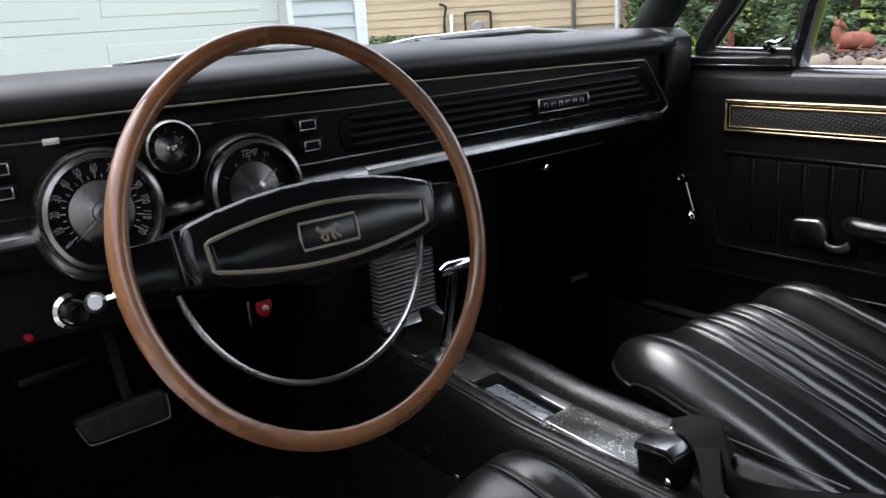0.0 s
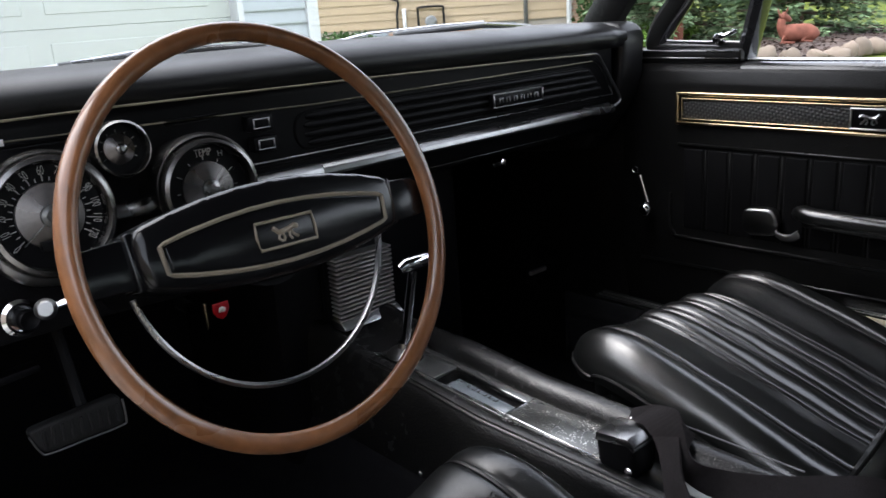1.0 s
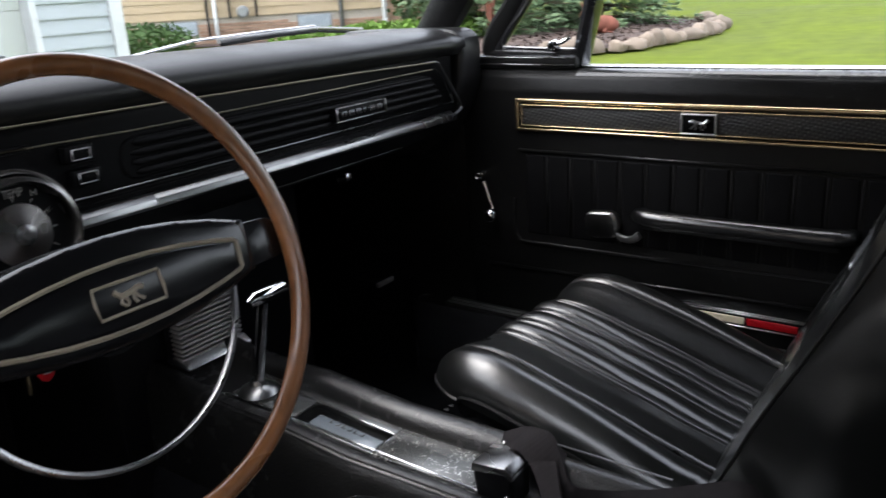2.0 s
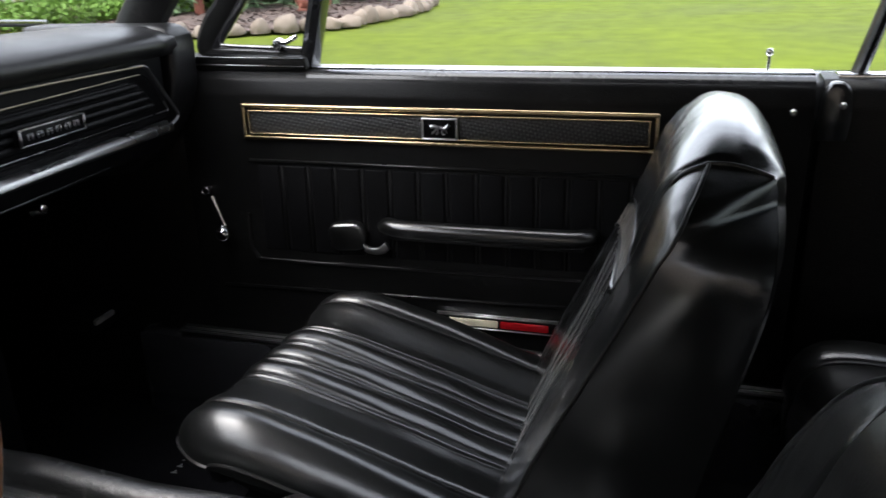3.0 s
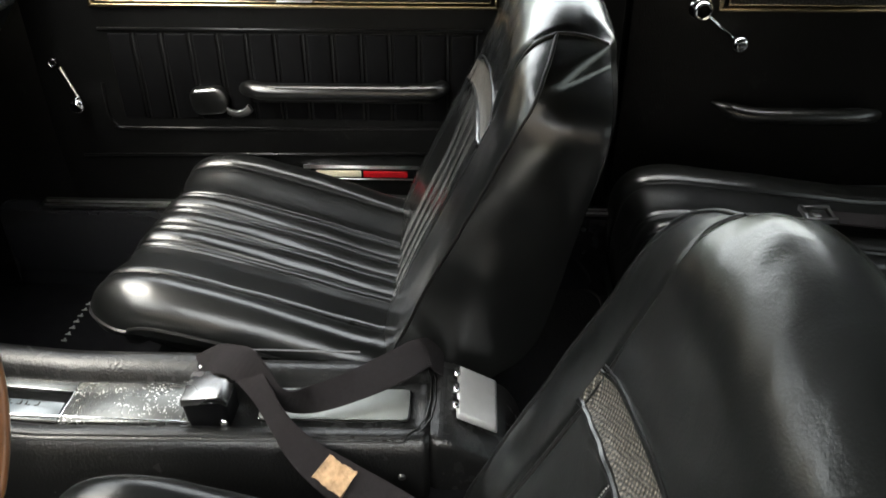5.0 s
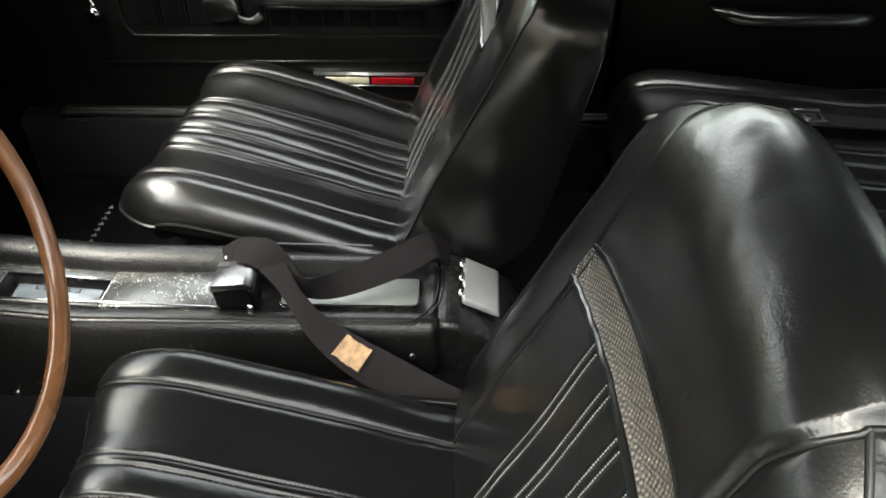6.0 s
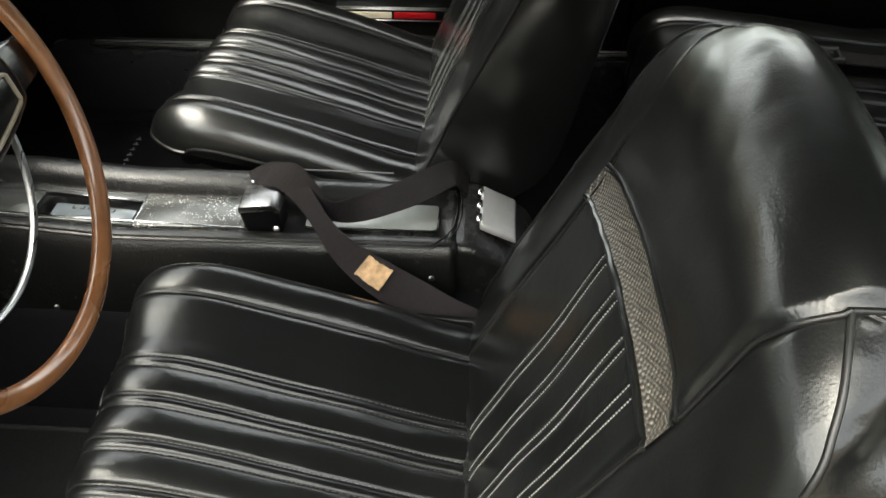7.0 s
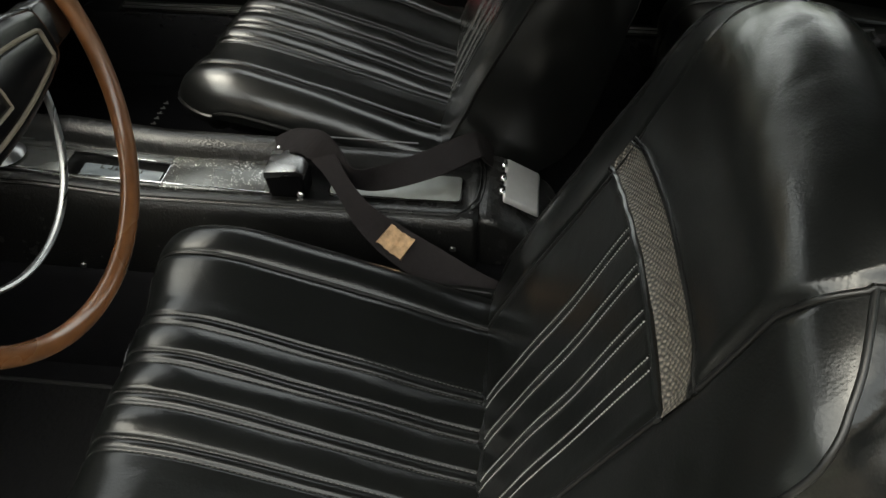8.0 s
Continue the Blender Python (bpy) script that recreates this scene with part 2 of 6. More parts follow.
def part(name, bm, material, parent=None, label="", smooth=True, sharp=40):
    """Links a bmesh, in world coordinates, as one mesh object under a thing."""
    bmesh.ops.recalc_face_normals(bm, faces=bm.faces)
    if smooth:
        lim = radians(sharp)
        for e in bm.edges:
            if len(e.link_faces) == 2 and e.calc_face_angle(0) > lim:
                e.smooth = False
    me = bpy.data.meshes.new(name)
    bm.to_mesh(me)
    bm.free()
    return link_mesh(name, me, material, parent, label, smooth)


def raw(name, verts, faces, material, parent=None, label="", smooth=True):
    me = bpy.data.meshes.new(name)
    me.from_pydata([tuple(v) for v in verts], [], faces)
    me.update()
    return link_mesh(name, me, material, parent, label, smooth)


def box(lo, hi, bevel=0.0, seg=2):
    bm = bmesh.new()
    bmesh.ops.create_cube(bm, size=1)
    for v in bm.verts:
        v.co = Vector([lo[k] + (v.co[k] + 0.5) * (hi[k] - lo[k]) for k in range(3)])
    if bevel:
        bmesh.ops.bevel(bm, geom=bm.edges[:], offset=bevel, segments=seg, profile=0.5, affect='EDGES')
    return bm


def prism(pts, a, b, axis="x", bevel=0.0, seg=2):
    """A closed outline of (u, v) pairs pulled from a to b along an axis."""
    bm = bmesh.new()

    def co(u, v, w):
        return {"x": (w, u, v), "y": (u, w, v), "z": (u, v, w)}[axis]
    lo = [bm.verts.new(co(u, v, a)) for u, v in pts]
    hi = [bm.verts.new(co(u, v, b)) for u, v in pts]
    n = len(pts)
    bm.faces.new(lo)
    bm.faces.new(hi[::-1])
    for i in range(n):
        bm.faces.new((lo[i], hi[i], hi[(i + 1) % n], lo[(i + 1) % n]))
    bmesh.ops.recalc_face_normals(bm, faces=bm.faces)
    if bevel:
        bmesh.ops.bevel(bm, geom=bm.edges[:], offset=bevel, segments=seg, profile=0.5, affect='EDGES')
    return bm


def tube(path, r, n=8, closed=False, flat=1.0, caps=True):
    """A round or flattened bar along a path; r may be a list."""
    pts = [Vector(p) for p in path]
    rs = r if isinstance(r, (list, tuple)) else [r] * len(pts)
    bm = bmesh.new()
    rings = []
    up = None
    for i, p in enumerate(pts):
        a = pts[i - 1] if (i or closed) else p
        b = pts[(i + 1) % len(pts)] if (i < len(pts) - 1 or closed) else p
        d = (b - a).normalized()
        if up is None:
            up = Vector((0, 0, 1)) if abs(d.z) < 0.9 else Vector((1, 0, 0))
        up = (up - d * up.dot(d)).normalized()
        side = d.cross(up)
        rings.append([bm.verts.new(p + rs[i] * (math.cos(2 * math.pi * k / n) * side + flat * math.sin(2 * math.pi * k / n) * up)) for k in range(n)])
    m = len(rings)
    for i in range(m if closed else m - 1):
        for k in range(n):
            bm.faces.new((rings[i][k], rings[i][(k + 1) % n], rings[(i + 1) % m][(k + 1) % n], rings[(i + 1) % m][k]))
    if not closed and caps:
        bm.faces.new(rings[0][::-1])
        bm.faces.new(rings[-1])
    return bm


def lathe(profile, centre, axis, n=32):
    """A turned body: (radius, along) pairs about an axis through centre."""
    ax = Vector(axis).normalized()
    s = ax.orthogonal().normalized()
    t = ax.cross(s)
    bm = bmesh.new()
    c = Vector(centre)
    rings = []
    for r, h in profile:
        if r < 1e-6:
            rings.append([bm.verts.new(c + ax * h)])
        else:
            rings.append([bm.verts.new(c + ax * h + r * (math.cos(2 * math.pi * k / n) * s + math.sin(2 * math.pi * k / n) * t)) for k in range(n)])
    for a, b in zip(rings, rings[1:]):
        for k in range(n):
            q = (k + 1) % n
            if len(a) == 1 and len(b) > 1:
                bm.faces.new((a[0], b[k], b[q]))
            elif len(b) == 1 and len(a) > 1:
                bm.faces.new((a[k], a[q], b[0]))
            elif len(a) > 1:
                bm.faces.new((a[k], a[q], b[q], b[k]))
    return bm


def merge(*bms):
    out = bmesh.new()
    for b in bms:
        me = bpy.data.meshes.new("tmp")
        b.to_mesh(me)
        b.free()
        out.from_mesh(me)
        bpy.data.meshes.remove(me)
    return out


def moved(bm, m):
    bmesh.ops.transform(bm, matrix=m, verts=bm.verts)
    return bm


def catmull(pts, n=8, closed=False):
    """A smooth curve through points."""
    p = [Vector(q) for q in pts]
    out = []
    m = len(p)
    for i in range(m if closed else m - 1):
        a = p[i - 1] if (i or closed) else p[i]
        b, c = p[i], p[(i + 1) % m]
        d = p[(i + 2) % m] if (i + 2 < m or closed) else c
        for k in range(n):
            t = k / n
            out.append(0.5 * ((2 * b) + (c - a) * t + (2 * a - 5 * b + 4 * c - d) * t * t + (3 * b - a - 3 * c + d) * t ** 3))
    if not closed:
        out.append(p[-1].copy())
    return out


def smooth01(a, b, x):
    t = min(1, max(0, (x - a) / (b - a)))
    return t * t * (3 - 2 * t)


# ---- ground and house outside ----
def ground():
    verts, faces = [], []
    xs = [-60, -20, -8, -3.2, 1.7, 4, 7, 10, 14, 20, 40, 90, 200]
    ys = [-200, -60, -20, -8, -3, 0, 3, 6, 9, 12, 16, 30, 80, 200]
    for y in ys:
        for x in xs:
            rise = 0.0 if x <= 1.7 else 0.05 * math.sin(x * 0.4) * math.sin(y * 0.3)
            verts.append((x, y, rise + (0.03 if x > 1.7 else 0) - 0.03))
    n = len(xs)
    for j in range(len(ys) - 1):
        for i in range(n - 1):
            a = j * n + i
            faces.append((a, a + 1, a + n + 1, a + n))
    return tagged(raw("ground", verts, faces, GRASS), "mown green lawn sloping away beside the drive", "lawn", kind="structure")


ground()
tagged(part("driveway", box((-3.2, -30, -0.1), (1.75, 4.62, 0.01), 0.005), DRIVE), "pale concrete driveway slab under the car", "driveway", kind="structure")


def siding_wall(name, a, b, z0, z1, course, material, label):
    """A wall of overlapping boards between two plan points, facing to the right of a->b; each board is a piece."""
    a, b = Vector((*a, 0)), Vector((*b, 0))
    d = (b - a).normalized()
    nrm = Vector((d.y, -d.x, 0))
    length = (b - a).length
    root = thing(name, label, "house wall", (a.x, a.y, z0), kind="structure")
    core = bmesh.new()
    q = [a - nrm * 0.02, b - nrm * 0.02, b - nrm * 0.2, a - nrm * 0.2]
    lo = [core.verts.new((p.x, p.y, z0)) for p in q]
    hi = [core.verts.new((p.x, p.y, z1)) for p in q]
    core.faces.new(lo[::-1])
    core.faces.new(hi)
    for i in range(4):
        core.faces.new((lo[i], lo[(i + 1) % 4], hi[(i + 1) % 4], hi[i]))
    part("wall_core", core, material, root, smooth=False)
    me = bpy.data.meshes.new("siding_board")
    t0, t1 = 0.022, 0.004
    v = []
    for s in (0, length):
        p = a + d * s
        for off, z in ((-0.02, 0), (t0, 0), (t0, 0.012), (t1, course), (-0.02, course)):
            w = p + nrm * off
            v.append((w.x, w.y, z))
    f = [(k, (k + 1) % 5, (k + 1) % 5 + 5, k + 5) for k in range(5)] + [(4, 3, 2, 1, 0), (5, 6, 7, 8, 9)]
    me.from_pydata(v, [], f)
    me.materials.append(material)
    z = z0
    while z < z1 - course * 0.5:
        ob = new("siding_board", me)
        ob.parent = root
        ob.location = (-a.x, -a.y, z - z0)
        z += course
    return root


A, B = (8.75, 18.25), (14.86, 11.90)   # ends of the tan side wall of the house next door
siding_wall("wall_wing", A, B, 0.62, 5.2, 0.19, CREAMSIDE, "tan clapboard house wall over a brick base")
siding_wall("wall_garage_front", (2.26, 4.6), (2.78, 4.6), 0.0, 2.9, 0.1, PALEBLUE, "pale blue board siding beside the garage door")
siding_wall("wall_garage_side", (2.87, 4.6), (2.87, 11.0), 0.0, 2.9, 0.1, PALEBLUE, "pale blue board siding along the garage")


def brick_run(root, a, b, z0, z1, out=0.0, limit=300):
    """Courses of bricks between two plan points; each is a piece."""
    a, b = Vector((*a, 0)), Vector((*b, 0))
    d = (b - a).normalized()
    yaw = math.atan2(d.y, d.x)
    length = (b - a).length
    bw, bh, gap = 0.2, 0.06, 0.012
    bmx = box((0, -0.05, 0), (bw, 0.012, bh), 0.003, 1)
    me = bpy.data.meshes.new("brick")
    bmx.to_mesh(me)
    bmx.free()
    me.materials.append(BRICK)
    row, made, z = 0, 0, z0
    while z + bh < z1 + 0.01:
        s = -(row % 2) * (bw + gap) / 2
        while s < length - bw * 0.6:
            if s >= -0.001 and made < limit:
                ob = new("brick", me)
                ob.parent = root
                p = a + d * s
                ob.location = (p.x - root.location.x, p.y - root.location.y, z - root.location.z)
                ob.rotation_euler = (0, 0, yaw + math.pi)
                ob.location += Vector((d.x, d.y, 0)) * bw
                made += 1
            s += bw + gap
        z += bh + gap
        row += 1


garage = thing("garage_front", "garage wall with a wide white overhead door", "garage", (0.0, 4.6, 0), kind="structure")
part("wall", merge(box((-6, 4.62, 0), (-2.88, 4.8, 2.9)), box((-2.88, 4.62, 2.28), (2.26, 4.8, 2.9))), PALEBLUE, garage, smooth=False)
part("door_frame", merge(box((2.215, 4.57, 0), (2.26, 4.8, 2.26)), box((-2.88, 4.57, 0), (-2.76, 4.8, 2.26)), box((-2.88, 4.57, 2.14), (2.26, 4.8, 2.28))), WHITETRIM, garage, "white door frame", smooth=False)
part("door_backing", box((-2.76, 4.736, 0.0), (2.215, 4.76, 2.14)), GARAGE, garage, smooth=False)
for r in range(4):
    pz = r * 0.535
    panel = part("door_panel", box((-2.76, 4.68, pz + 0.001), (2.215, 4.73, pz + 0.534), 0.003, 1), GARAGE, garage, smooth=False)
    for c in range(4):
        x0 = -2.66 + c * 1.21
        part("raised_field", box((x0, 4.675, pz + 0.085), (x0 + 1.08, 4.684, pz + 0.45), 0.004, 1), GARAGE, panel, smooth=False)
tagged(part("trim_corner", box((2.78, 4.56, 0), (2.88, 4.68, 2.9), 0.004), WHITETRIM, smooth=False), "white corner board", "trim", kind="structure")
tagged(part("garage_roof", box((-6.3, 4.2, 2.9), (3.2, 11.2, 3.1), 0.01), ROOFING, smooth=False), "dark shingled garage roof edge", "roof", kind="structure")
base = thing("wall_base", "tan brick foundation with small basement windows", "house wall", (B[0], B[1], 0), kind="structure")
d_ab = Vector((B[0] - A[0], B[1] - A[1], 0)).normalized()
n_ab = Vector((d_ab.y, -d_ab.x, 0))
core_pts = [Vector((*A, 0)) + n_ab * -0.03, Vector((*B, 0)) + n_ab * -0.03, Vector((*B, 0)) - n_ab * 0.25, Vector((*A, 0)) - n_ab * 0.25]
part("mortar_core", prism([(p.x, p.y) for p in core_pts], -0.1, 0.62, "z"), MORTAR, base, smooth=False)
end_b = (B[0] + 2.0, B[1] - 1.9)
e_dir = Vector((end_b[0] - B[0], end_b[1] - B[1], 0)).normalized()
e_n = Vector((e_dir.y, -e_dir.x, 0))
gable = thing("wall_gable", "brown brick end wall of the house", "house wall", (B[0], B[1], 0), kind="structure")
gp = [Vector((*B, 0)) - e_n * 0.03, Vector((*end_b, 0)) - e_n * 0.03, Vector((*end_b, 0)) - e_n * 0.25, Vector((*B, 0)) - e_n * 0.25]
part("mortar_core", prism([(p.x, p.y) for p in gp], -0.1, 5.2, "z"), MORTAR, gable, smooth=False)
nb = -n_ab * 7
roof_pts = [(A[0] - 1.0, A[1] + 0.3), (end_b[0] - 0.3, end_b[1] - 0.6), (end_b[0] - 0.3 + nb.x, end_b[1] - 0.6 + nb.y), (A[0] - 1.0 + nb.x, A[1] + 0.3 + nb.y)]
tagged(part("roof", prism(roof_pts, 5.2, 5.45, "z"), ROOFING, smooth=False), "dark shingled house roof edge", "roof", kind="structure")


# Unseen wall, added to block low sky and tint reflections on the left.
tagged(part("wall_neighbour", box((-4.7, -14, -0.1), (-4.4, 9, 3.3), 0.01), SIDE_BLOCK, smooth=False), "plain tan wall out of view, added to hold back light from the left", "wall", kind="structure")


# ---- car shell ----
shell = thing("wall_car_body", "dark car body shell around the cabin", "car body", (0.02, 0, 0.1), kind="structure")
FLOOR_Z = 0.22
part("floor_pan", box((-0.72, -1.75, 0.16), (0.78, 0.78, FLOOR_Z), 0.01), CARPET, shell, "black carpeted floor")
part("tunnel", prism([(-0.12, 0.2), (-0.08, 0.40), (0.13, 0.40), (0.17, 0.2)], -1.2, 0.78, "y", 0.02), CARPET, shell)
part("firewall", box((-0.72, 0.74, 0.16), (0.78, 0.79, 0.93)), CARPET, shell)
part("sill", box((0.66, -0.85, 0.2), (0.8, 0.4, 0.40), 0.012), BODY, shell)
part("sill", box((-0.76, -0.95, 0.2), (-0.64, 0.45, 0.36), 0.012), BODY, shell)
part("kick_panel", prism([(0.24, 0.22), (0.78, 0.22), (0.78, 0.93), (0.30, 0.93), (0.22, 0.80)], 0.70, 0.74, "x", 0.006), VINYL_GRAIN, shell)
part("kick_panel", prism([(0.34, 0.22), (0.78, 0.22), (0.78, 0.93), (0.34, 0.93)], -0.70, -0.66, "x", 0.006), VINYL_GRAIN, shell)
part("outer_side", box((0.80, -2.2, 0.25), (0.9, 1.6, 0.90), 0.03), BODY, shell)
part("outer_side", box((-0.86, -2.2, 0.25), (-0.78, -0.98, 0.90), 0.03), BODY, shell)
part("rear_bulkhead", box((-0.72, -1.75, 0.16), (0.78, -1.7, 0.93)), VINYL_GRAIN, shell)
part("rear_shelf", box((-0.72, -2.15, 0.88), (0.78, -1.62, 0.93), 0.01), VINYL_GRAIN, shell)
part("hood", prism([(0.62, 0.90), (0.62, 0.86), (2.0, 0.74), (2.0, 0.82), (1.3, 0.885)], -0.8, 0.86, "x", 0.02), HOODPAINT, shell)
part("cowl", box((-0.74, 0.5, 0.86), (0.8, 0.66, 0.90), 0.01), BODY, shell)
roof_prof = [(0.02, 1.30), (-0.3, 1.335), (-0.8, 1.34), (-1.3, 1.31), (-1.6, 1.26), (-1.6, 1.23), (-1.3, 1.28), (-0.8, 1.31), (-0.3, 1.305), (0.03, 1.275)]
tagged(part("ceiling", prism(roof_prof, -0.56, 0.60, "x", 0.004), LINER), "black car headliner and roof", "ceiling", kind="structure")


def pillar(name, a, b, w, d, material, parent, label=""):
    p = [Vector(a), Vector(b)]
    bm = tube([p[0], p[0].lerp(p[1], 0.5), p[1]], [w, w, w], 10, flat=d / w)
    return part(name, bm, material, parent, label)


for sx, nm in ((0.745, "right"), (-0.70, "left")):
    top = 0.62 if sx > 0 else -0.58
    pillar("windshield_pillar", (sx, 0.44, 0.86), (top, 0.02, 1.31), 0.03, 0.045, VINYL_GRAIN, shell, "black windshield pillar")
    pillar("rear_pillar", (sx, -1.7, 0.88), (top, -1.3, 1.31), 0.04, 0.09, BODY, shell)
    pillar("roof_rail", (top, 0.03, 1.31), (top, -1.6, 1.26), 0.022, 0.03, BODY, shell)
ws = bmesh.new()
for co in ((-0.69, 0.50, 0.93), (0.735, 0.50, 0.93), (0.60, 0.03, 1.29), (-0.56, 0.03, 1.29)):
    ws.verts.new(co)
ws.faces.new(ws.verts)
bmesh.ops.solidify(ws, geom=ws.faces[:], thickness=0.005)
shield = part("windshield_glass", ws, GLASS, shell, "clear windshield", smooth=False)
shield.visible_shadow = False


# unseen rear quarters and window, closed in and tinted to darken the rear cabin
for x0, x1 in ((0.60, 0.74), (-0.70, -0.56)):
    xo, xi = (x1, x0) if x0 > 0 else (x0, x1)
    q = bmesh.new()
    lo = [(xo, -1.20, 0.90), (xo, -2.12, 0.90), (xi, -1.62, 1.27), (xi, -1.27, 1.30)]
    vs = [q.verts.new(p) for p in lo] + [q.verts.new((p[0] + (0.03 if xo > 0 else -0.03), p[1], p[2] + 0.004)) for p in lo]
    q.faces.new(vs[:4])
    q.faces.new(vs[4:][::-1])
    for i in range(4):
        q.faces.new((vs[i], vs[(i + 1) % 4], vs[4 + (i + 1) % 4], vs[4 + i]))
    part("rear_quarter", q, LINER, shell, "black rear roof quarter")
rw = bmesh.new()
for co in ((-0.58, -1.60, 1.25), (0.62, -1.60, 1.25), (0.66, -2.10, 0.935), (-0.62, -2.10, 0.935)):
    rw.verts.new(co)
rw.faces.new(rw.verts)
bmesh.ops.solidify(rw, geom=rw.faces[:], thickness=0.005)
part("rear_glass", rw, TINTED, shell, "unseen rear window, tint added to darken the cabin", smooth=False)
# the driver's door stands open beside the camera, unseen; it also blocks front-left light
ddoor = thing("driver_door", "driver's door standing open, black vinyl inside", "car door", (-0.72, 0.40, 0.4))
dm = Matrix.Translation((-0.74, 0.42, 0)) @ Matrix.Rotation(radians(-62), 4, 'Z')
part("panel", moved(box((-0.02, -1.06, 0.36), (0.05, 0.0, 0.90), 0.015), dm), VINYL_GRAIN, ddoor)
part("outer_skin", moved(box((-0.09, -1.06, 0.30), (-0.025, 0.0, 0.91), 0.02), dm), BODY, ddoor)
part("armrest", moved(box((0.05, -0.75, 0.60), (0.10, -0.32, 0.65), 0.015), dm), VINYL, ddoor)


# ---- passenger door ----
DX = 0.68
door = thing("passenger_door", "black vinyl door panel with gold-framed woven insert, closed", "car door", (0.72, -0.3, 0.4))
# panel face: leans back above the trim into the window sill
face = [(0.74, 0.40), (0.70, 0.40), (0.69, 0.47), (0.684, 0.52), (0.68, 0.56), (DX, 0.875), (0.688, 0.900), (0.70, 0.912), (0.735, 0.914), (0.76, 0.90), (0.76, 0.42)]
part("panel", prism([(x, z) for x, z in face], 0.245, -0.80, "y", 0.004), VINYL_GRAIN, door)
part("sill_strip", box((0.7165, -0.80, 0.909), (0.748, -0.002, 0.919), 0.002), SATIN, door, "bright window sill strip")
part("sill_bead", tube([(0.7165, -0.80, 0.9165), (0.7165, -0.002, 0.9165)], 0.0018, 6), CHROME, door)
part("sill_pad", prism([(0.689, 0.890), (0.6905, 0.902), (0.695, 0.9095), (0.702, 0.9140), (0.709, 0.9155), (0.7155, 0.9150), (0.7155, 0.890)], -0.80, -0.002, "y", 0.002, 2), SILLPAD, door, "glossy black padded sill")
part("outer_skin", box((0.765, -0.82, 0.35), (0.83, 0.4, 0.90), 0.02), BODY, door)


def frame_strip(y0, y1, z0, z1, w, x, depth, material, parent, name, label):
    """A flat four-sided moulding on the door face."""
    k = min(w, depth + 0.004) * 0.45
    bm = merge(box((x - depth, y0, z1 - w), (x + 0.004, y1, z1), k, 4),
               box((x - depth, y0, z0), (x + 0.004, y1, z0 + w), k, 4),
               box((x - depth, y0, z0 + w * 0.5), (x + 0.004, y0 + w, z1 - w * 0.5), k, 4),
               box((x - depth, y1 - w, z0 + w * 0.5), (x + 0.004, y1, z1 - w * 0.5), k, 4))
    return part(name, bm, material, parent, label)


frame_strip(-0.587, 0.120, 0.797, 0.861, 0.0085, DX, 0.006, GOLD, door, "gold_frame", "gold moulding")
frame_strip(-0.573, 0.106, 0.808, 0.850, 0.0028, DX, 0.007, GOLD, door, "gold_inner_line", "thin gold line")
part("woven_insert", box((DX - 0.003, -0.57, 0.811), (DX + 0.003, 0.103, 0.847), 0.001), DOORWEAVE, door, "black basket-weave insert")
frame_strip(-0.270, -0.209, 0.809, 0.845, 0.003, DX, 0.009, SATIN, door, "emblem_frame", "silver emblem frame")
part("emblem_plate", box((DX - 0.006, -0.267, 0.812), (DX, -0.212, 0.842), 0.001), DARK, door)


def cat_shape(at, right, up, out, size):
    """A plain running-animal emblem, as a few bars."""
    at, right, up, out = Vector(at), Vector(right), Vector(up), Vector(out)
    bms = []
    for pts, r in (([(-0.9, 0.45), (-0.55, 0.1), (-0.2, 0.12), (0.25, 0.18), (0.6, 0.3), (0.85, 0.2)], 0.17),
                   ([(-0.45, 0.1), (-0.65, -0.25), (-0.4, -0.5)], 0.10), ([(-0.35, 0.05), (-0.2, -0.3), (-0.35, -0.5)], 0.09),
                   ([(0.3, 0.12), (0.45, -0.2), (0.75, -0.45)], 0.09), ([(0.2, 0.1), (0.15, -0.25), (0.3, -0.5)], 0.09)):
        bms.append(tube([at + size * (u * right + v * up) for u, v in pts], r * size, 6))
    return merge(*bms)


part("emblem_figure", cat_shape((DX - 0.008, -0.24, 0.827), (0, 1, 0), (0, 0, 1), (-1, 0, 0), 0.018), BRUSHED, door)
# pleated field: wide soft channels with a narrow rib between
for k in range(13):
    y1 = 0.10 - k * 0.0505
    part("pleat", box((DX - 0.0022, y1 - 0.0405, 0.592), (DX + 0.008, y1, 0.752), 0.003, 3), DASHPAD, door)
    part("pleat_rib", tube([(DX + 0.001, y1 - 0.0455, 0.592), (DX + 0.001, y1 - 0.0455, 0.752)], 0.0025, 6), DASHPAD, door)
part("seam_welt", tube([(DX - 0.002, 0.115, 0.760), (DX - 0.002, -0.56, 0.760)], 0.0025, 6), PIPING, door)
welt = catmull([(DX - 0.002, 0.128, 0.66), (DX - 0.002, 0.130, 0.60), (DX - 0.002, 0.118, 0.578), (DX - 0.002, 0.09, 0.572), (DX - 0.002, -0.2, 0.574), (DX - 0.002, -0.6, 0.58)], 6)
part("seam_welt", tube(welt, 0.003, 6), PIPING, door)
part("seam_welt", tube([(0.683, 0.2, 0.512), (0.683, -0.6, 0.526)], 0.003, 6), PIPING, door)
# armrest
arm_path = catmull([(0.668, -0.142, 0.656), (0.652, -0.155, 0.661), (0.645, -0.2, 0.660), (0.645, -0.44, 0.661), (0.652, -0.478, 0.662), (0.668, -0.49, 0.660)], 6)
part("armrest", tube(arm_path, 0.018, 12, flat=0.85), VINYL, door, "padded black armrest")
part("armrest_base", box((0.650, -0.482, 0.634), (DX + 0.004, -0.148, 0.662), 0.008), VINYL, door)
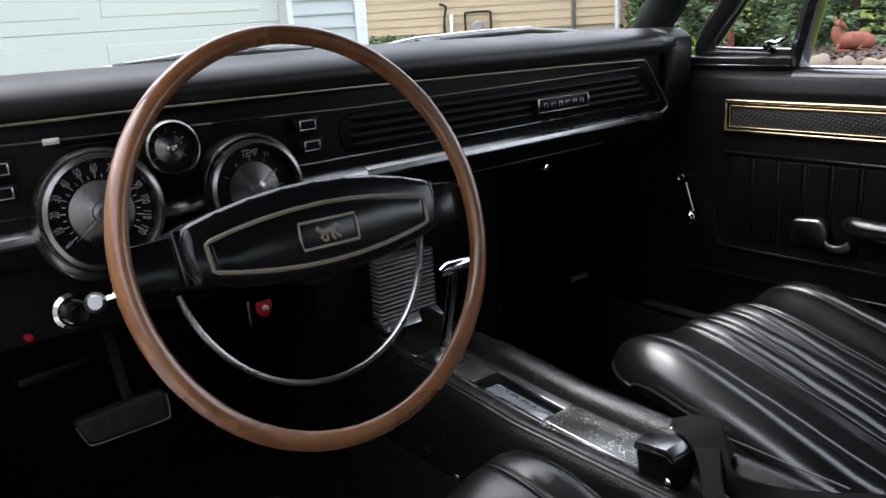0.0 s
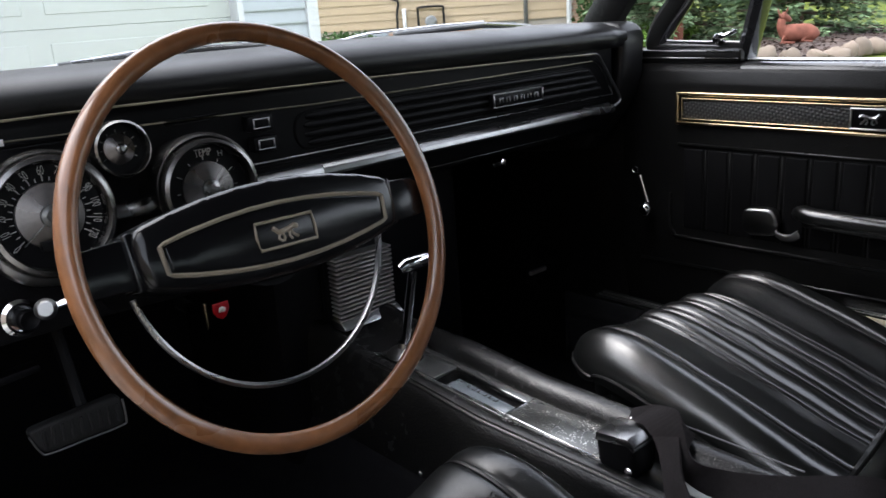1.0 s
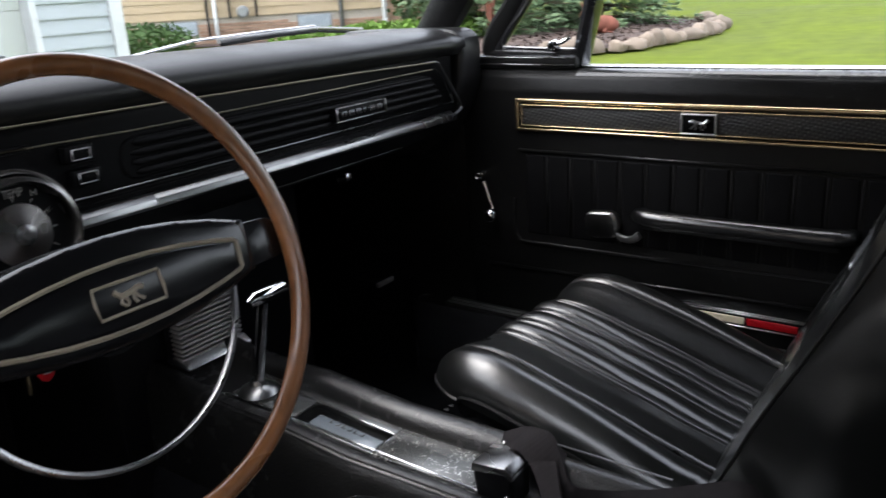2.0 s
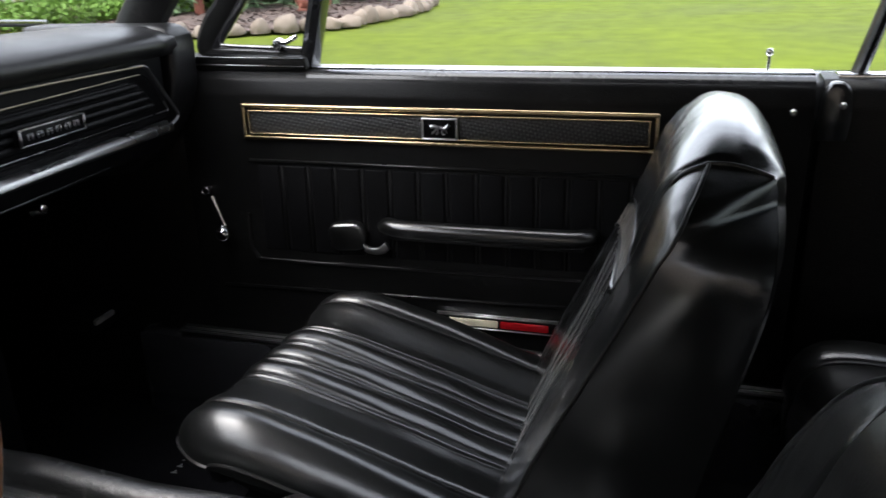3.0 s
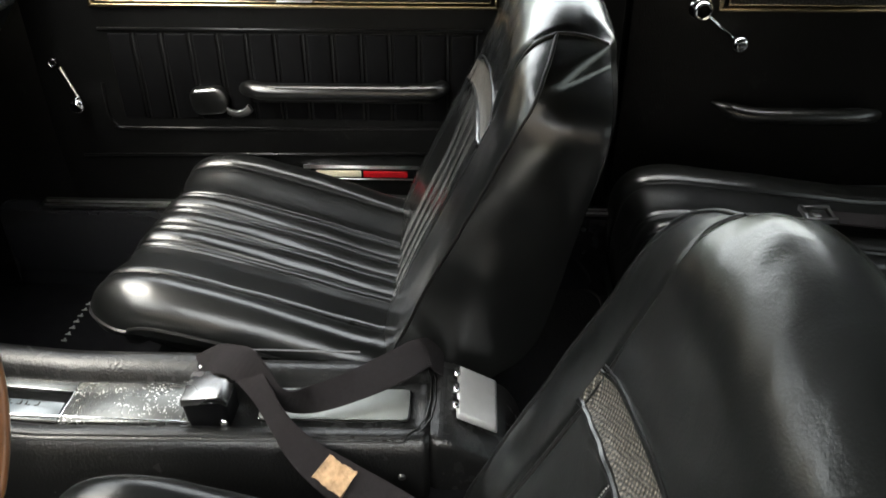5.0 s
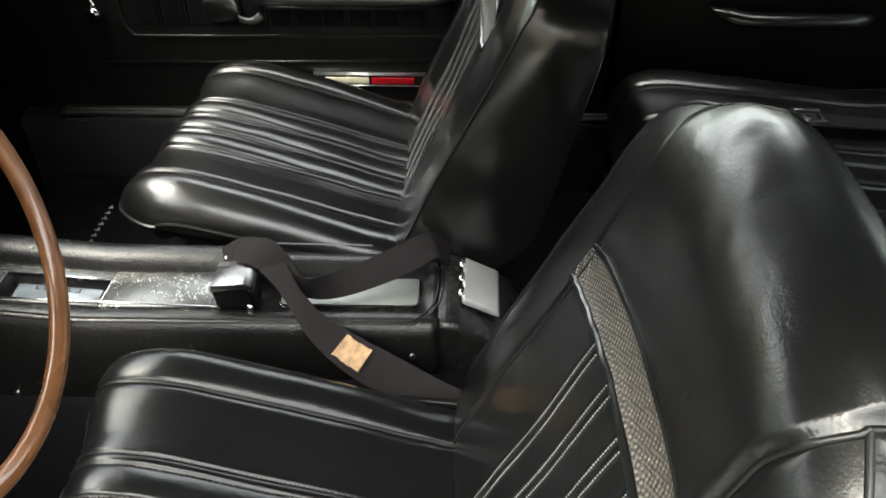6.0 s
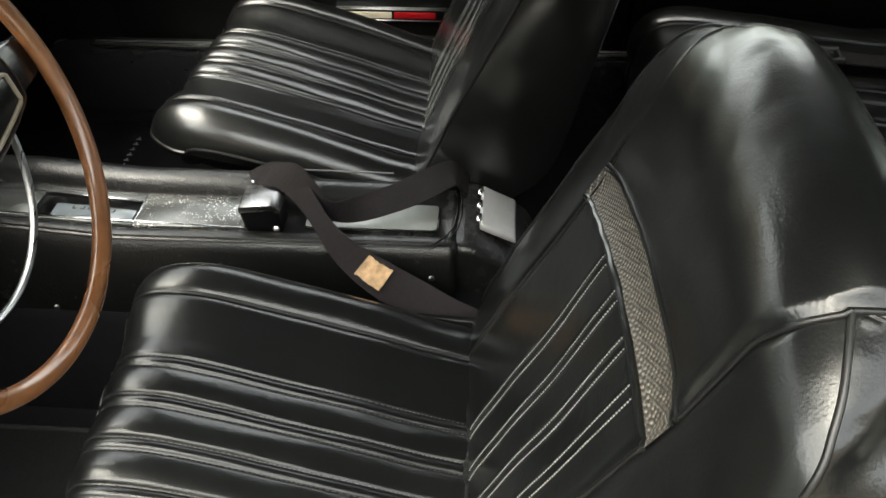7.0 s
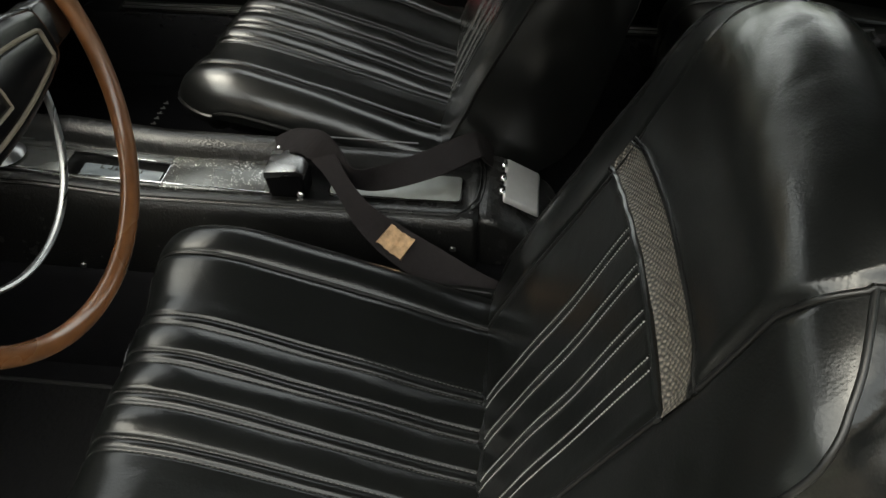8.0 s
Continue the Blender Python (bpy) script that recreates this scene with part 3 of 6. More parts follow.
# inside handle
cup = [(-0.042, 0.600), (-0.034, 0.608), (-0.032, 0.630), (-0.034, 0.648), (-0.042, 0.655), (-0.084, 0.659), (-0.095, 0.654), (-0.101, 0.642), (-0.102, 0.626), (-0.097, 0.612), (-0.086, 0.604)]
cup_bm = prism(cup, 0.658, DX + 0.002, "x", 0.007, 4)
for q in cup_bm.verts:
    if q.co.x < 0.672:
        q.co.x += 0.012 * ((0.66 - q.co.z) / 0.057) ** 2
part("handle_cup", cup_bm, PEWTER, door, "rounded chrome door handle cup")
lever = [(-0.098, 0.622), (-0.105, 0.617), (-0.116, 0.6145), (-0.127, 0.617), (-0.138, 0.627), (-0.144, 0.620), (-0.146, 0.614), (-0.136, 0.606), (-0.122, 0.6025), (-0.108, 0.604), (-0.098, 0.609)]
part("handle_lever", prism(lever, 0.660, 0.669, "x", 0.0025, 3), DULL, door, "short satin curved handle lever")


def crank(parent, hub, knob, out, label, k=1.0, boss=None):
    """A window crank: boss, curved arm and turned knob."""
    hub, knob = Vector(hub), Vector(knob)
    x = Vector((-1, 0, 0))
    cr = part("window_crank", lathe([(0.0095 * k, out - 0.002), (0.0105 * k, out + 0.002), (0.0135 * k, out + 0.003), (0.0165 * k, out), (0.0175 * k, out - 0.005), (0.0165 * k, 0.007), (0.020 * k, 0.004), (0.023 * k, 0)], hub, x, 28), boss or CHROME, parent, label)
    part("boss_cap", lathe([(0, out - 0.001), (0.007 * k, out - 0.001), (0.0098 * k, out - 0.003)], hub, x, 20), DARK, cr)
    mid = hub.lerp(knob, 0.5) + x * (out * 0.9)
    start = hub.lerp(knob, 0.16)
    part("crank_arm", tube(catmull([start + x * (out - 0.006), mid, knob + x * (out + 0.002)], 6), [0.0075 - 0.0003 * q for q in range(13)], 10, flat=0.55), boss or CHROME, cr)
    part("arm_groove", tube(catmull([start + x * (out - 0.001), mid + x * 0.004, knob.lerp(hub, 0.2) + x * (out + 0.005)], 6), 0.0016, 6), DARK, cr)
    part("crank_knob", lathe([(0, 0.026), (0.008, 0.027), (0.0125, 0.024), (0.0150, 0.016), (0.0125, 0.006), (0.007, 0)], knob + x * out, x, 20), CHROME, cr)
    return cr


crank(door, (0.69, 0.206, 0.70), (0.69, 0.172, 0.625), 0.02, "chrome vent window crank", 0.5)
# courtesy lamp strip
part("lamp_bezel", box((0.678, -0.452, 0.469), (0.69, -0.222, 0.499), 0.003), CHROME, door, "chrome lamp bezel")
for z in (0.4715, 0.4945, 0.4985):
    part("bezel_line", tube([(0.6765, -0.450, z), (0.6765, -0.224, z)], 0.0013, 6), SATIN, door)
part("lamp_recess", box((0.6765, -0.448, 0.472), (0.679, -0.226, 0.493), 0.001), DARK, door)
part("cream_lens", box((0.6745, -0.334, 0.4755), (0.679, -0.247, 0.4895), 0.002), CREAM, door, "cream lamp lens")
part("red_lens", box((0.6745, -0.423, 0.4755), (0.679, -0.338, 0.4895), 0.002), RED, door, "red reflector lens")
part("lock_knob", lathe([(0.0025, 0), (0.0025, 0.026), (0.005, 0.028), (0.006, 0.032), (0.0045, 0.036), (0, 0.037)], (0.725, -0.735, 0.915), (0, 0, 1), 12), CHROME, door, "chrome lock knob")
part("lock_ferrule", lathe([(0, 0.004), (0.008, 0.003), (0.010, 0)], (0.725, -0.735, 0.915), (0, 0, 1), 14), CHROME, door)
# vent window
vent = part("vent_frame", merge(tube([(0.735, 0.19, 0.945), (0.735, 0.012, 0.94)], 0.009, 8), tube([(0.735, 0.010, 0.915), (0.715, -0.035, 1.06), (0.66, -0.07, 1.28)], 0.0165, 8, flat=1.5), tube([(0.735, 0.19, 0.945), (0.70, 0.09, 1.05), (0.64, -0.04, 1.27)], 0.008, 8)), BODY, door, "black vent window frame")
part("vent_seal", tube(catmull([(0.738, 0.0, 0.931), (0.738, 0.16, 0.934), (0.737, 0.205, 0.942), (0.728, 0.185, 0.985), (0.702, 0.115, 1.06), (0.645, -0.018, 1.27)], 5), 0.015, 8, flat=1.3), RUBBER, vent, "black rubber seal")
part("vent_bead", tube(catmull([(0.7245, 0.012, 0.9485), (0.7245, 0.15, 0.9525), (0.7245, 0.172, 0.958), (0.716, 0.155, 0.985), (0.690, 0.082, 1.06), (0.632, -0.05, 1.27)], 5), 0.0022, 6), PEWTER, vent, "thin bright bead")
for z in (0.921, 0.934):
    part("ledge_line", tube([(0.6995, 0.005, z), (0.6995, 0.285, z + 0.002)], 0.0016, 6), PEWTER, vent)
part("vent_base", box((0.70, 0.0, 0.912), (0.75, 0.30, 0.938), 0.006), VINYL_GRAIN, door)
part("vent_latch", merge(tube(catmull([(0.722, 0.06, 0.955), (0.70, 0.05, 0.962), (0.69, 0.03, 0.962), (0.70, 0.012, 0.972)], 4), 0.006, 8, flat=0.7), lathe([(0, 0.016), (0.009, 0.014), (0.011, 0)], (0.728, 0.058, 0.955), (-1, 0, 0), 14)), CHROME, vent, "chrome vent latch")
part("sill_plate", box((0.665, -0.84, 0.402), (0.735, 0.31, 0.408), 0.002), DULL, shell, "ribbed metal scuff plate")
for k in range(2):
    part("scuff_rib", box((0.666 + k * 0.014, -0.84, 0.407), (0.6685 + k * 0.014, 0.30, 0.412), 0.0008), SATIN, shell)


# ---- rear quarter panel ----
quarter = thing("quarter_panel", "black rear side panel with gold trim and crank", "trim panel", (0.72, -1.2, 0.4))
part("panel", prism([(0.76, 0.30), (0.69, 0.30), (0.684, 0.52), (DX, 0.60), (DX, 0.875), (0.688, 0.900), (0.70, 0.912), (0.76, 0.914)], -0.81, -1.72, "y", 0.004), VINYL_GRAIN, quarter)
frame_strip(-1.45, -0.953, 0.797, 0.861, 0.0085, DX, 0.006, GOLD, quarter, "gold_frame", "gold moulding")
frame_strip(-1.436, -0.967, 0.808, 0.850, 0.0028, DX, 0.007, GOLD, quarter, "gold_inner_line", "thin gold line")
part("woven_insert", box((DX - 0.003, -1.433, 0.811), (DX + 0.003, -0.97, 0.847), 0.001), DOORWEAVE, quarter, "black basket-weave insert")
crank(quarter, (DX + 0.004, -0.925, 0.802), (DX + 0.004, -0.99, 0.752), 0.022, "chrome rear window crank")
part("armrest", tube(catmull([(0.668, -0.968, 0.640), (0.655, -0.985, 0.636), (0.645, -1.02, 0.629), (0.64, -1.07, 0.627), (0.64, -1.22, 0.628), (0.652, -1.25, 0.630)], 6), [0.004 + 0.014 * min(1, q / 9) - 0.008 * max(0, (q - 24) / 6) for q in range(31)], 12, flat=0.75), VINYL, quarter, "padded rear armrest")
part("sill_strip", box((0.712, -1.7, 0.908), (0.748, -0.83, 0.918), 0.003), CHROME, quarter)
part("jamb_cap", prism([(-0.802, 0.826), (-0.809, 0.895), (-0.817, 0.911), (-0.836, 0.912), (-0.846, 0.898), (-0.850, 0.862), (-0.846, 0.826)], 0.672, 0.70, "x", 0.006), VINYL, quarter, "black padded door jamb cap")
for sy, sz in ((-0.835, 0.879), (-0.772, 0.866)):
    part("screw", lathe([(0, 0.003), (0.003, 0.003), (0.0055, 0)], (0.672 if sy < -0.8 else 0.68, sy, sz), (-1, 0, 0), 12), PEWTER, quarter)
pillar("window_post", (0.735, -0.858, 0.91), (0.64, -0.935, 1.28), 0.011, 0.018, BODY, quarter, "black quarter window post")


# ---- seats ----
SEAT_W = 0.240


class Pad:
    """An upholstered pad: a closed side profile swept across the seat, with rounded edges and sewn relief."""

    def __init__(self, pts, half, radius, n=6, relief=None, bulge=0.006):
        self.prof = [(v.x, v.y) for v in catmull([(y, z, 0) for y, z in pts], n, True)]
        m = len(self.prof)
        area = sum(self.prof[i][0] * self.prof[(i + 1) % m][1] - self.prof[(i + 1) % m][0] * self.prof[i][1] for i in range(m))
        sgn = 1 if area > 0 else -1
        self.nrm = []
        for i in range(m):
            a, b = self.prof[i - 1], self.prof[(i + 1) % m]
            d = Vector((b[0] - a[0], b[1] - a[1])).normalized()
            self.nrm.append((d.y * sgn, -d.x * sgn))
        self.half, self.radius, self.relief, self.bulge = half, radius, relief, bulge
        self.aims, self.ends = {}, None

    def at(self, cx, u, i, out=0.0):
        i %= len(self.prof)
        (y, z), (ny, nz) = self.prof[i], self.nrm[i]
        q = min(1, max(0, (abs(u) - (self.half - self.radius)) / self.radius))
        off = out - self.radius * (1 - math.sqrt(max(0, 1 - q * q)))
        if self.relief:
            off += self.relief(u, y, z, ny, nz) * (1 - q)
        return Vector((cx + u, y + ny * off, z + nz * off))

    def mesh(self, cx, name, material, parent, us, label=""):
        m, w = len(self.prof), len(us)
        v = [self.at(cx, u, i) for u in us for i in range(m)]
        f = [(j * m + i, j * m + (i + 1) % m, (j + 1) * m + (i + 1) % m, (j + 1) * m + i) for j in range(w - 1) for i in range(m)]
        for side, base in ((-1, 0), (1, (w - 1) * m)):
            ring = list(range(base, base + m))
            c = sum((v[i] for i in ring), Vector()) / m
            for k in (0.985, 0.95, 0.9, 0.82, 0.68, 0.48, 0.25):
                nxt = []
                for i in range(base, base + m):
                    nxt.append(len(v))
                    v.append(c + (v[i] - c) * k + Vector((side * self.bulge * (1 - k * k) ** 1.4, 0, 0)))
                f += [(ring[i], ring[(i + 1) % m], nxt[(i + 1) % m], nxt[i])[::side] for i in range(m)]
                ring = nxt
            f.append(tuple(ring)[::side])
        return raw(name, v, f, material, parent, label)

    def run(self, test):
        """The indices that pass a test, in one unbroken order."""
        m = len(self.prof)
        ok = [test(*self.prof[i], *self.nrm[i]) for i in range(m)]
        best = []
        for s in range(m):
            if ok[s] and not ok[s - 1]:
                out = []
                while ok[(s + len(out)) % m] and len(out) < m:
                    out.append((s + len(out)) % m)
                best = max(best, out, key=len)
        return best


SEAM = 0.168
PAIRS = (0.077, 0.026, -0.026, -0.077)


def pleats(u, depth):
    """Sewn channels: four narrow ribs, each between two stitched grooves, with round pillows between."""
    r = 0.0
    for c in PAIRS:
        d = abs(u - c)
        r -= depth * math.exp(-((d - 0.0068) / 0.0021) ** 2)
        r += 0.35 * depth * math.exp(-(d / 0.004) ** 2)
    if abs(u) < 0.077:
        w = abs((u + 0.0257) % 0.0514 - 0.0257)
        r += 1.25 * depth * max(0.0, 1 - (w / 0.0195) ** 2)
    return r


def cushion_relief(u, y, z, ny, nz, sewn=1.0):
    ys = y if y > -0.6 else y + 0.80
    top = smooth01(0.0, 0.5, nz) + smooth01(0.3, 0.9, ny) * (1 if z > 0.47 else 0)
    r = sewn * pleats(u, (0.0026 + 0.0026 * smooth01(-0.34, -0.10, ys)) * (1 - 0.5 * smooth01(0.2, 0.7, ny)))
    r -= 0.013 * (1 - smooth01(0.10, SEAM + 0.008, abs(u)))
    r -= 0.0040 * math.exp(-((abs(u) - SEAM) / 0.0045) ** 2)
    r += 0.008 * math.sin(math.pi * min(1, max(0, (abs(u) - SEAM) / 0.080))) * smooth01(-0.52, -0.25, ys)
    r += 0.0024 * noise.noise(Vector((u * 14, y * 9, 1.3))) + 0.0012 * noise.noise(Vector((u * 34, y * 22, 7.7)))
    # puckers where the cover is pulled down beside the backrest
    r += 0.0022 * math.sin(y * 150 + u * 60) * smooth01(-0.36, -0.46, ys) * smooth01(0.12, 0.2, abs(u))
    return r * min(1, top)


class Cushion(Pad):
    """A seat cushion whose front corners are rounded in plan and whose inboard side stands further forward."""
    inboard = -1

    def at(self, cx, u, i, out=0.0):
        p = super().at(cx, u, i, out)
        y = self.prof[i % len(self.prof)][0]
        k = max(0.0, (abs(u) - 0.12) / 0.12) ** 2.4
        near = smooth01(-0.24, -0.03, y)
        p.y -= (0.030 * k - self.inboard * 0.05 * u) * near
        p.z -= (0.012 * k - self.inboard * 0.03 * u) * near
        # the side panel tucks in under the welt
        p.x -= 0.16 * u * smooth01(0.30, 0.95, -self.nrm[i % len(self.prof)][1])
        return p


def worn_relief(u, y, z, ny, nz):
    """The driver's cushion: pleats pressed flatter, with soft creases across them."""
    r = cushion_relief(u, y, z, ny, nz, 0.62)
    crease = noise.noise(Vector((u * 20, y * 7 + u * 5, 5.5)))
    return r + 0.0022 * crease * smooth01(0.2, 0.8, nz) - 0.004 * math.exp(-((y + 0.30) / 0.12) ** 2 - (u / 0.13) ** 2)


CUSHION_PTS = [(-0.52, 0.450), (-0.40, 0.482), (-0.29, 0.519), (-0.18, 0.552), (-0.11, 0.568), (-0.062, 0.566), (-0.036, 0.547), (-0.029, 0.518), (-0.048, 0.482), (-0.10, 0.447), (-0.30, 0.41), (-0.50, 0.41), (-0.545, 0.45)]
CUSHION = Cushion(CUSHION_PTS, SEAT_W, 0.040, 8, relief=cushion_relief)
CUSHION_WORN = Cushion(CUSHION_PTS, SEAT_W, 0.040, 8, relief=worn_relief)
CUSHION_WORN.inboard = 1


def across(half, fine):
    us = [-half * math.cos(math.pi * k / 40) for k in range(41)]
    us += [0.108 * (2 * k / fine - 1) for k in range(fine + 1)]
    us += [s * SEAM + o for s in (-1, 1) for o in (-0.006, -0.003, 0, 0.003, 0.006)]
    return sorted(set(round(u, 4) for u in us))


# ---- front seat backrest: tapered, with a crowned head roll ----
STITCH_U = (0.045, -0.007, -0.059, -0.107)
BACK_OFF = 0.020   # the backrest sits a little inboard of its cushion


def back_w(z):
    """Half the width of the backrest at a height."""
    return 0.252 - 0.087 * max(0.0, (min(z, 0.905) - 0.80) / 0.105) ** 3.3


def seam_x(z):
    """The bolster seam runs straight up, then swings out to the side piping under the head roll."""
    return min(back_w(z), 0.153 + 0.004 * smooth01(0.73, 0.80, z) + 0.010 * smooth01(0.86, 0.905, z))


def band_z(u):
    """Lower edge of the woven band."""
    u += BACK_OFF
    return 0.756 - 0.08 * u - 0.5 * u * u


def band_h(u):
    return 0.031 - 0.008 * smooth01(-0.12, -0.16, u) - 0.004 * smooth01(0.12, 0.16, u)


class Backrest(Pad):
    CORE, PARAM = 0.12, 0.25

    def spread(self, v, z):
        """Across position for a mesh column: the middle keeps its width, the flanks follow the taper."""
        w = back_w(z)
        return v if abs(v) <= self.CORE else math.copysign(self.CORE + (abs(v) - self.CORE) / (self.PARAM - self.CORE) * (w - self.CORE), v)

    def column(self, x, z):
        """The mesh column that lies at an across position."""
        w = back_w(z)
        return x if abs(x) <= self.CORE else math.copysign(self.CORE + (abs(x) - self.CORE) / (w - self.CORE) * (self.PARAM - self.CORE), x)

    TEE, HEEL = Vector((0, -0.643, 0.900)), Vector((0, -0.704, 0.888))   # ends of the seam that closes the head roll

    def at(self, cx, v, i, out=0.0):
        i %= len(self.prof)
        z = self.level(i)
        x = self.spread(v, z)
        p = self.skin(x, i, out)
        aim = self.closing(i)
        if aim is not None:
            e = min(1.0, abs(x) / back_w(z))
            g = 1 - (1 - e ** 4.0) ** 0.78
            p = p + (aim - self.skin(back_w(z), i, 0.0)) * g
        return Vector((cx + BACK_OFF + x, p.y, p.z))

    def level(self, i):
        """The height that sets the width: the rear of the shell is as narrow as the head roll for longer."""
        z = self.prof[i][1]
        return z if self.nrm[i][0] > 0 else min(0.905, z + 0.05 * smooth01(0.60, 0.85, z))

    def closing(self, i):
        """Where the edge of the skin is drawn in to, round the end of the head roll."""
        if i not in self.aims:
            (y, z), (ny, nz) = self.prof[i], self.nrm[i]
            m = len(self.prof)
            if self.ends is None:
                front = [k for k in range(m) if self.nrm[k][0] > 0 and self.prof[k][1] < 0.9055]
                back = [k for k in range(m) if self.nrm[k][0] < 0 and self.prof[k][1] < 0.888]
                self.ends = max(front, key=lambda k: self.prof[k][1]), max(back, key=lambda k: self.prof[k][1])
            a, b = self.ends
            edge = self.skin(back_w(self.level(i)), i, 0.0)
            aim = None
            if min(a, b) <= i <= max(a, b):
                aim = self.TEE.lerp(self.HEEL, (i - a) / (b - a)) + Vector((0, 0, 0.004 * math.sin(math.pi * (i - a) / (b - a))))
            elif z > 0.74:
                fore = ny > 0
                k = smooth01(0.78, 0.905, z) ** 1.5 if fore else smooth01(0.74, 0.888, z)
                at_end = self.ends[0 if fore else 1]
                aim = edge + k * ((self.TEE if fore else self.HEEL) - self.skin(back_w(self.level(at_end)), at_end, 0.0))
            if aim is not None:
                aim = Vector((0, aim.y, aim.z))
            self.aims[i] = aim
        return self.aims[i]

    def skin(self, x, i, out):
        (y, z), (ny, nz) = self.prof[i], self.nrm[i]
        w = back_w(self.level(i))
        xs = seam_x(z)
        front, top, rear = smooth01(-0.1, 0.5, ny), smooth01(0.15, 0.9, nz), smooth01(0.0, 0.6, -ny)
        e = min(1.0, abs(x) / w)
        b = min(1.0, max(0.0, (abs(x) - (w - 0.09)) / 0.09))
        off = out - front * (1 - top) * (0.014 * b * b + 0.004 * b ** 8)
        off -= top * 0.006 * e * e + 0.6 * rear * 0.010 * smooth01(0.82, 1.0, e) + rear * 0.012 * e ** 4
        if front > 0 and z > 0.46:
            uu = max(-0.165, min(0.165, x))
            lo, hi = band_z(uu), band_z(uu) + band_h(uu)
            inside = 1 - smooth01(xs - 0.010, xs - 0.002, abs(x))
            r = -0.007 * smooth01(lo - 0.007, lo + 0.002, z) * (1 - smooth01(hi - 0.002, hi + 0.010, z))
            r += 0.004 * smooth01(hi, hi + 0.04, z)
            under = 1 - smooth01(lo - 0.012, lo - 0.002, z)
            r -= 0.009 * (1 - smooth01(lo - 0.14, lo - 0.004, z)) * (1 - (x / 0.16) ** 2) * under
            for c in STITCH_U:
                d = abs(x - c)
                r -= 0.0016 * math.exp(-((d - 0.0060) / 0.0024) ** 2) * under
                r += 0.0008 * math.exp(-(d / 0.0035) ** 2) * under
            r *= inside
            r -= 0.0045 * math.exp(-((abs(x) - xs) / 0.0050) ** 2) * (1 - smooth01(0.872, 0.895, z))
            r += 0.0014 * noise.noise(Vector((x * 13, z * 11, 4.1)))
            roll = smooth01(0.83, 0.90, z) * (1 - smooth01(0.6, 1.0, e))
            fold = noise.noise(Vector((x * 26 + 2 * noise.noise(Vector((x * 9, z * 9, 2.0))), z * 48 - x * 20, 9.1)))
            r += 0.0006 * roll * fold
            r += 0.0010 * noise.noise(Vector((x * 45, z * 45, 3.3))) * smooth01(0.15, 0.2, abs(x))
            off += r * front
        return Vector((0, y + ny * off, z + nz * off))

    def mesh(self, cx, name, material, parent, us, label=""):
        """Front, roll and back as one skin, closed by a flat panel on either side."""
        m, w = len(self.prof), len(us)
        v = [self.at(cx, u, i) for u in us for i in range(m)]
        f = [(j * m + i, j * m + (i + 1) % m, (j + 1) * m + (i + 1) % m, (j + 1) * m + i) for j in range(w - 1) for i in range(m)]
        hi = max(range(m), key=lambda i: self.prof[i][1])
        lo = min(range(m), key=lambda i: self.prof[i][1])

        def along(start, stop, step, base, n):
            idx, i = [], start
            while True:
                idx.append(i)
                if i == stop:
                    break
                i = (i + step) % m
            pts = [v[base + i] for i in idx]
            out = []
            for k in range(n):
                q = k * (len(pts) - 1) / (n - 1)
                a = min(int(q), len(pts) - 2)
                out.append(pts[a].lerp(pts[a + 1], q - a))
            return out

        step = 1 if self.prof[(lo + 3) % m][0] > self.prof[lo][0] else -1
        for side, base in ((-1, 0), (1, (w - 1) * m)):
            n, cols = 70, 16
            a, b = along(lo, hi, step, base, n), along(lo, hi, -step, base, n)
            first = len(v)
            for k in range(n):
                for c in range(cols + 1):
                    t = c / cols
                    p = a[k].lerp(b[k], t)
                    bulge = self.bulge * math.sin(math.pi * t) ** 0.7 * math.sin(math.pi * min(1, k / (n - 1) + 0.02)) ** 0.5
                    pucker = 0.0022 * math.sin(k * 1.9) * max(0, 1 - t / 0.3) * math.sin(math.pi * min(1, t / 0.3)) * smooth01(0.45, 0.7, k / n)
                    soft = 0.005 * noise.noise(p * 14 + Vector((side * 3, 0, 0))) * math.sin(math.pi * t)
                    v.append(p + Vector((side * (bulge + pucker + soft), 0, 0)))
            for k in range(n - 1):
                for c in range(cols):
                    q = first + k * (cols + 1) + c
                    f.append((q, q + 1, q + cols + 2, q + cols + 1)[::-side * step])
        return raw(name, v, f, material, parent, label)


BACK = Backrest([(-0.420, 0.45), (-0.456, 0.555), (-0.509, 0.665), (-0.555, 0.76), (-0.584, 0.83), (-0.599, 0.872), (-0.618, 0.903), (-0.645, 0.925), (-0.677, 0.929), (-0.706, 0.910), (-0.724, 0.868), (-0.718, 0.79), (-0.690, 0.66), (-0.65, 0.50), (-0.58, 0.43), (-0.48, 0.42)], 0.25, 0.05, 12, bulge=0.010)


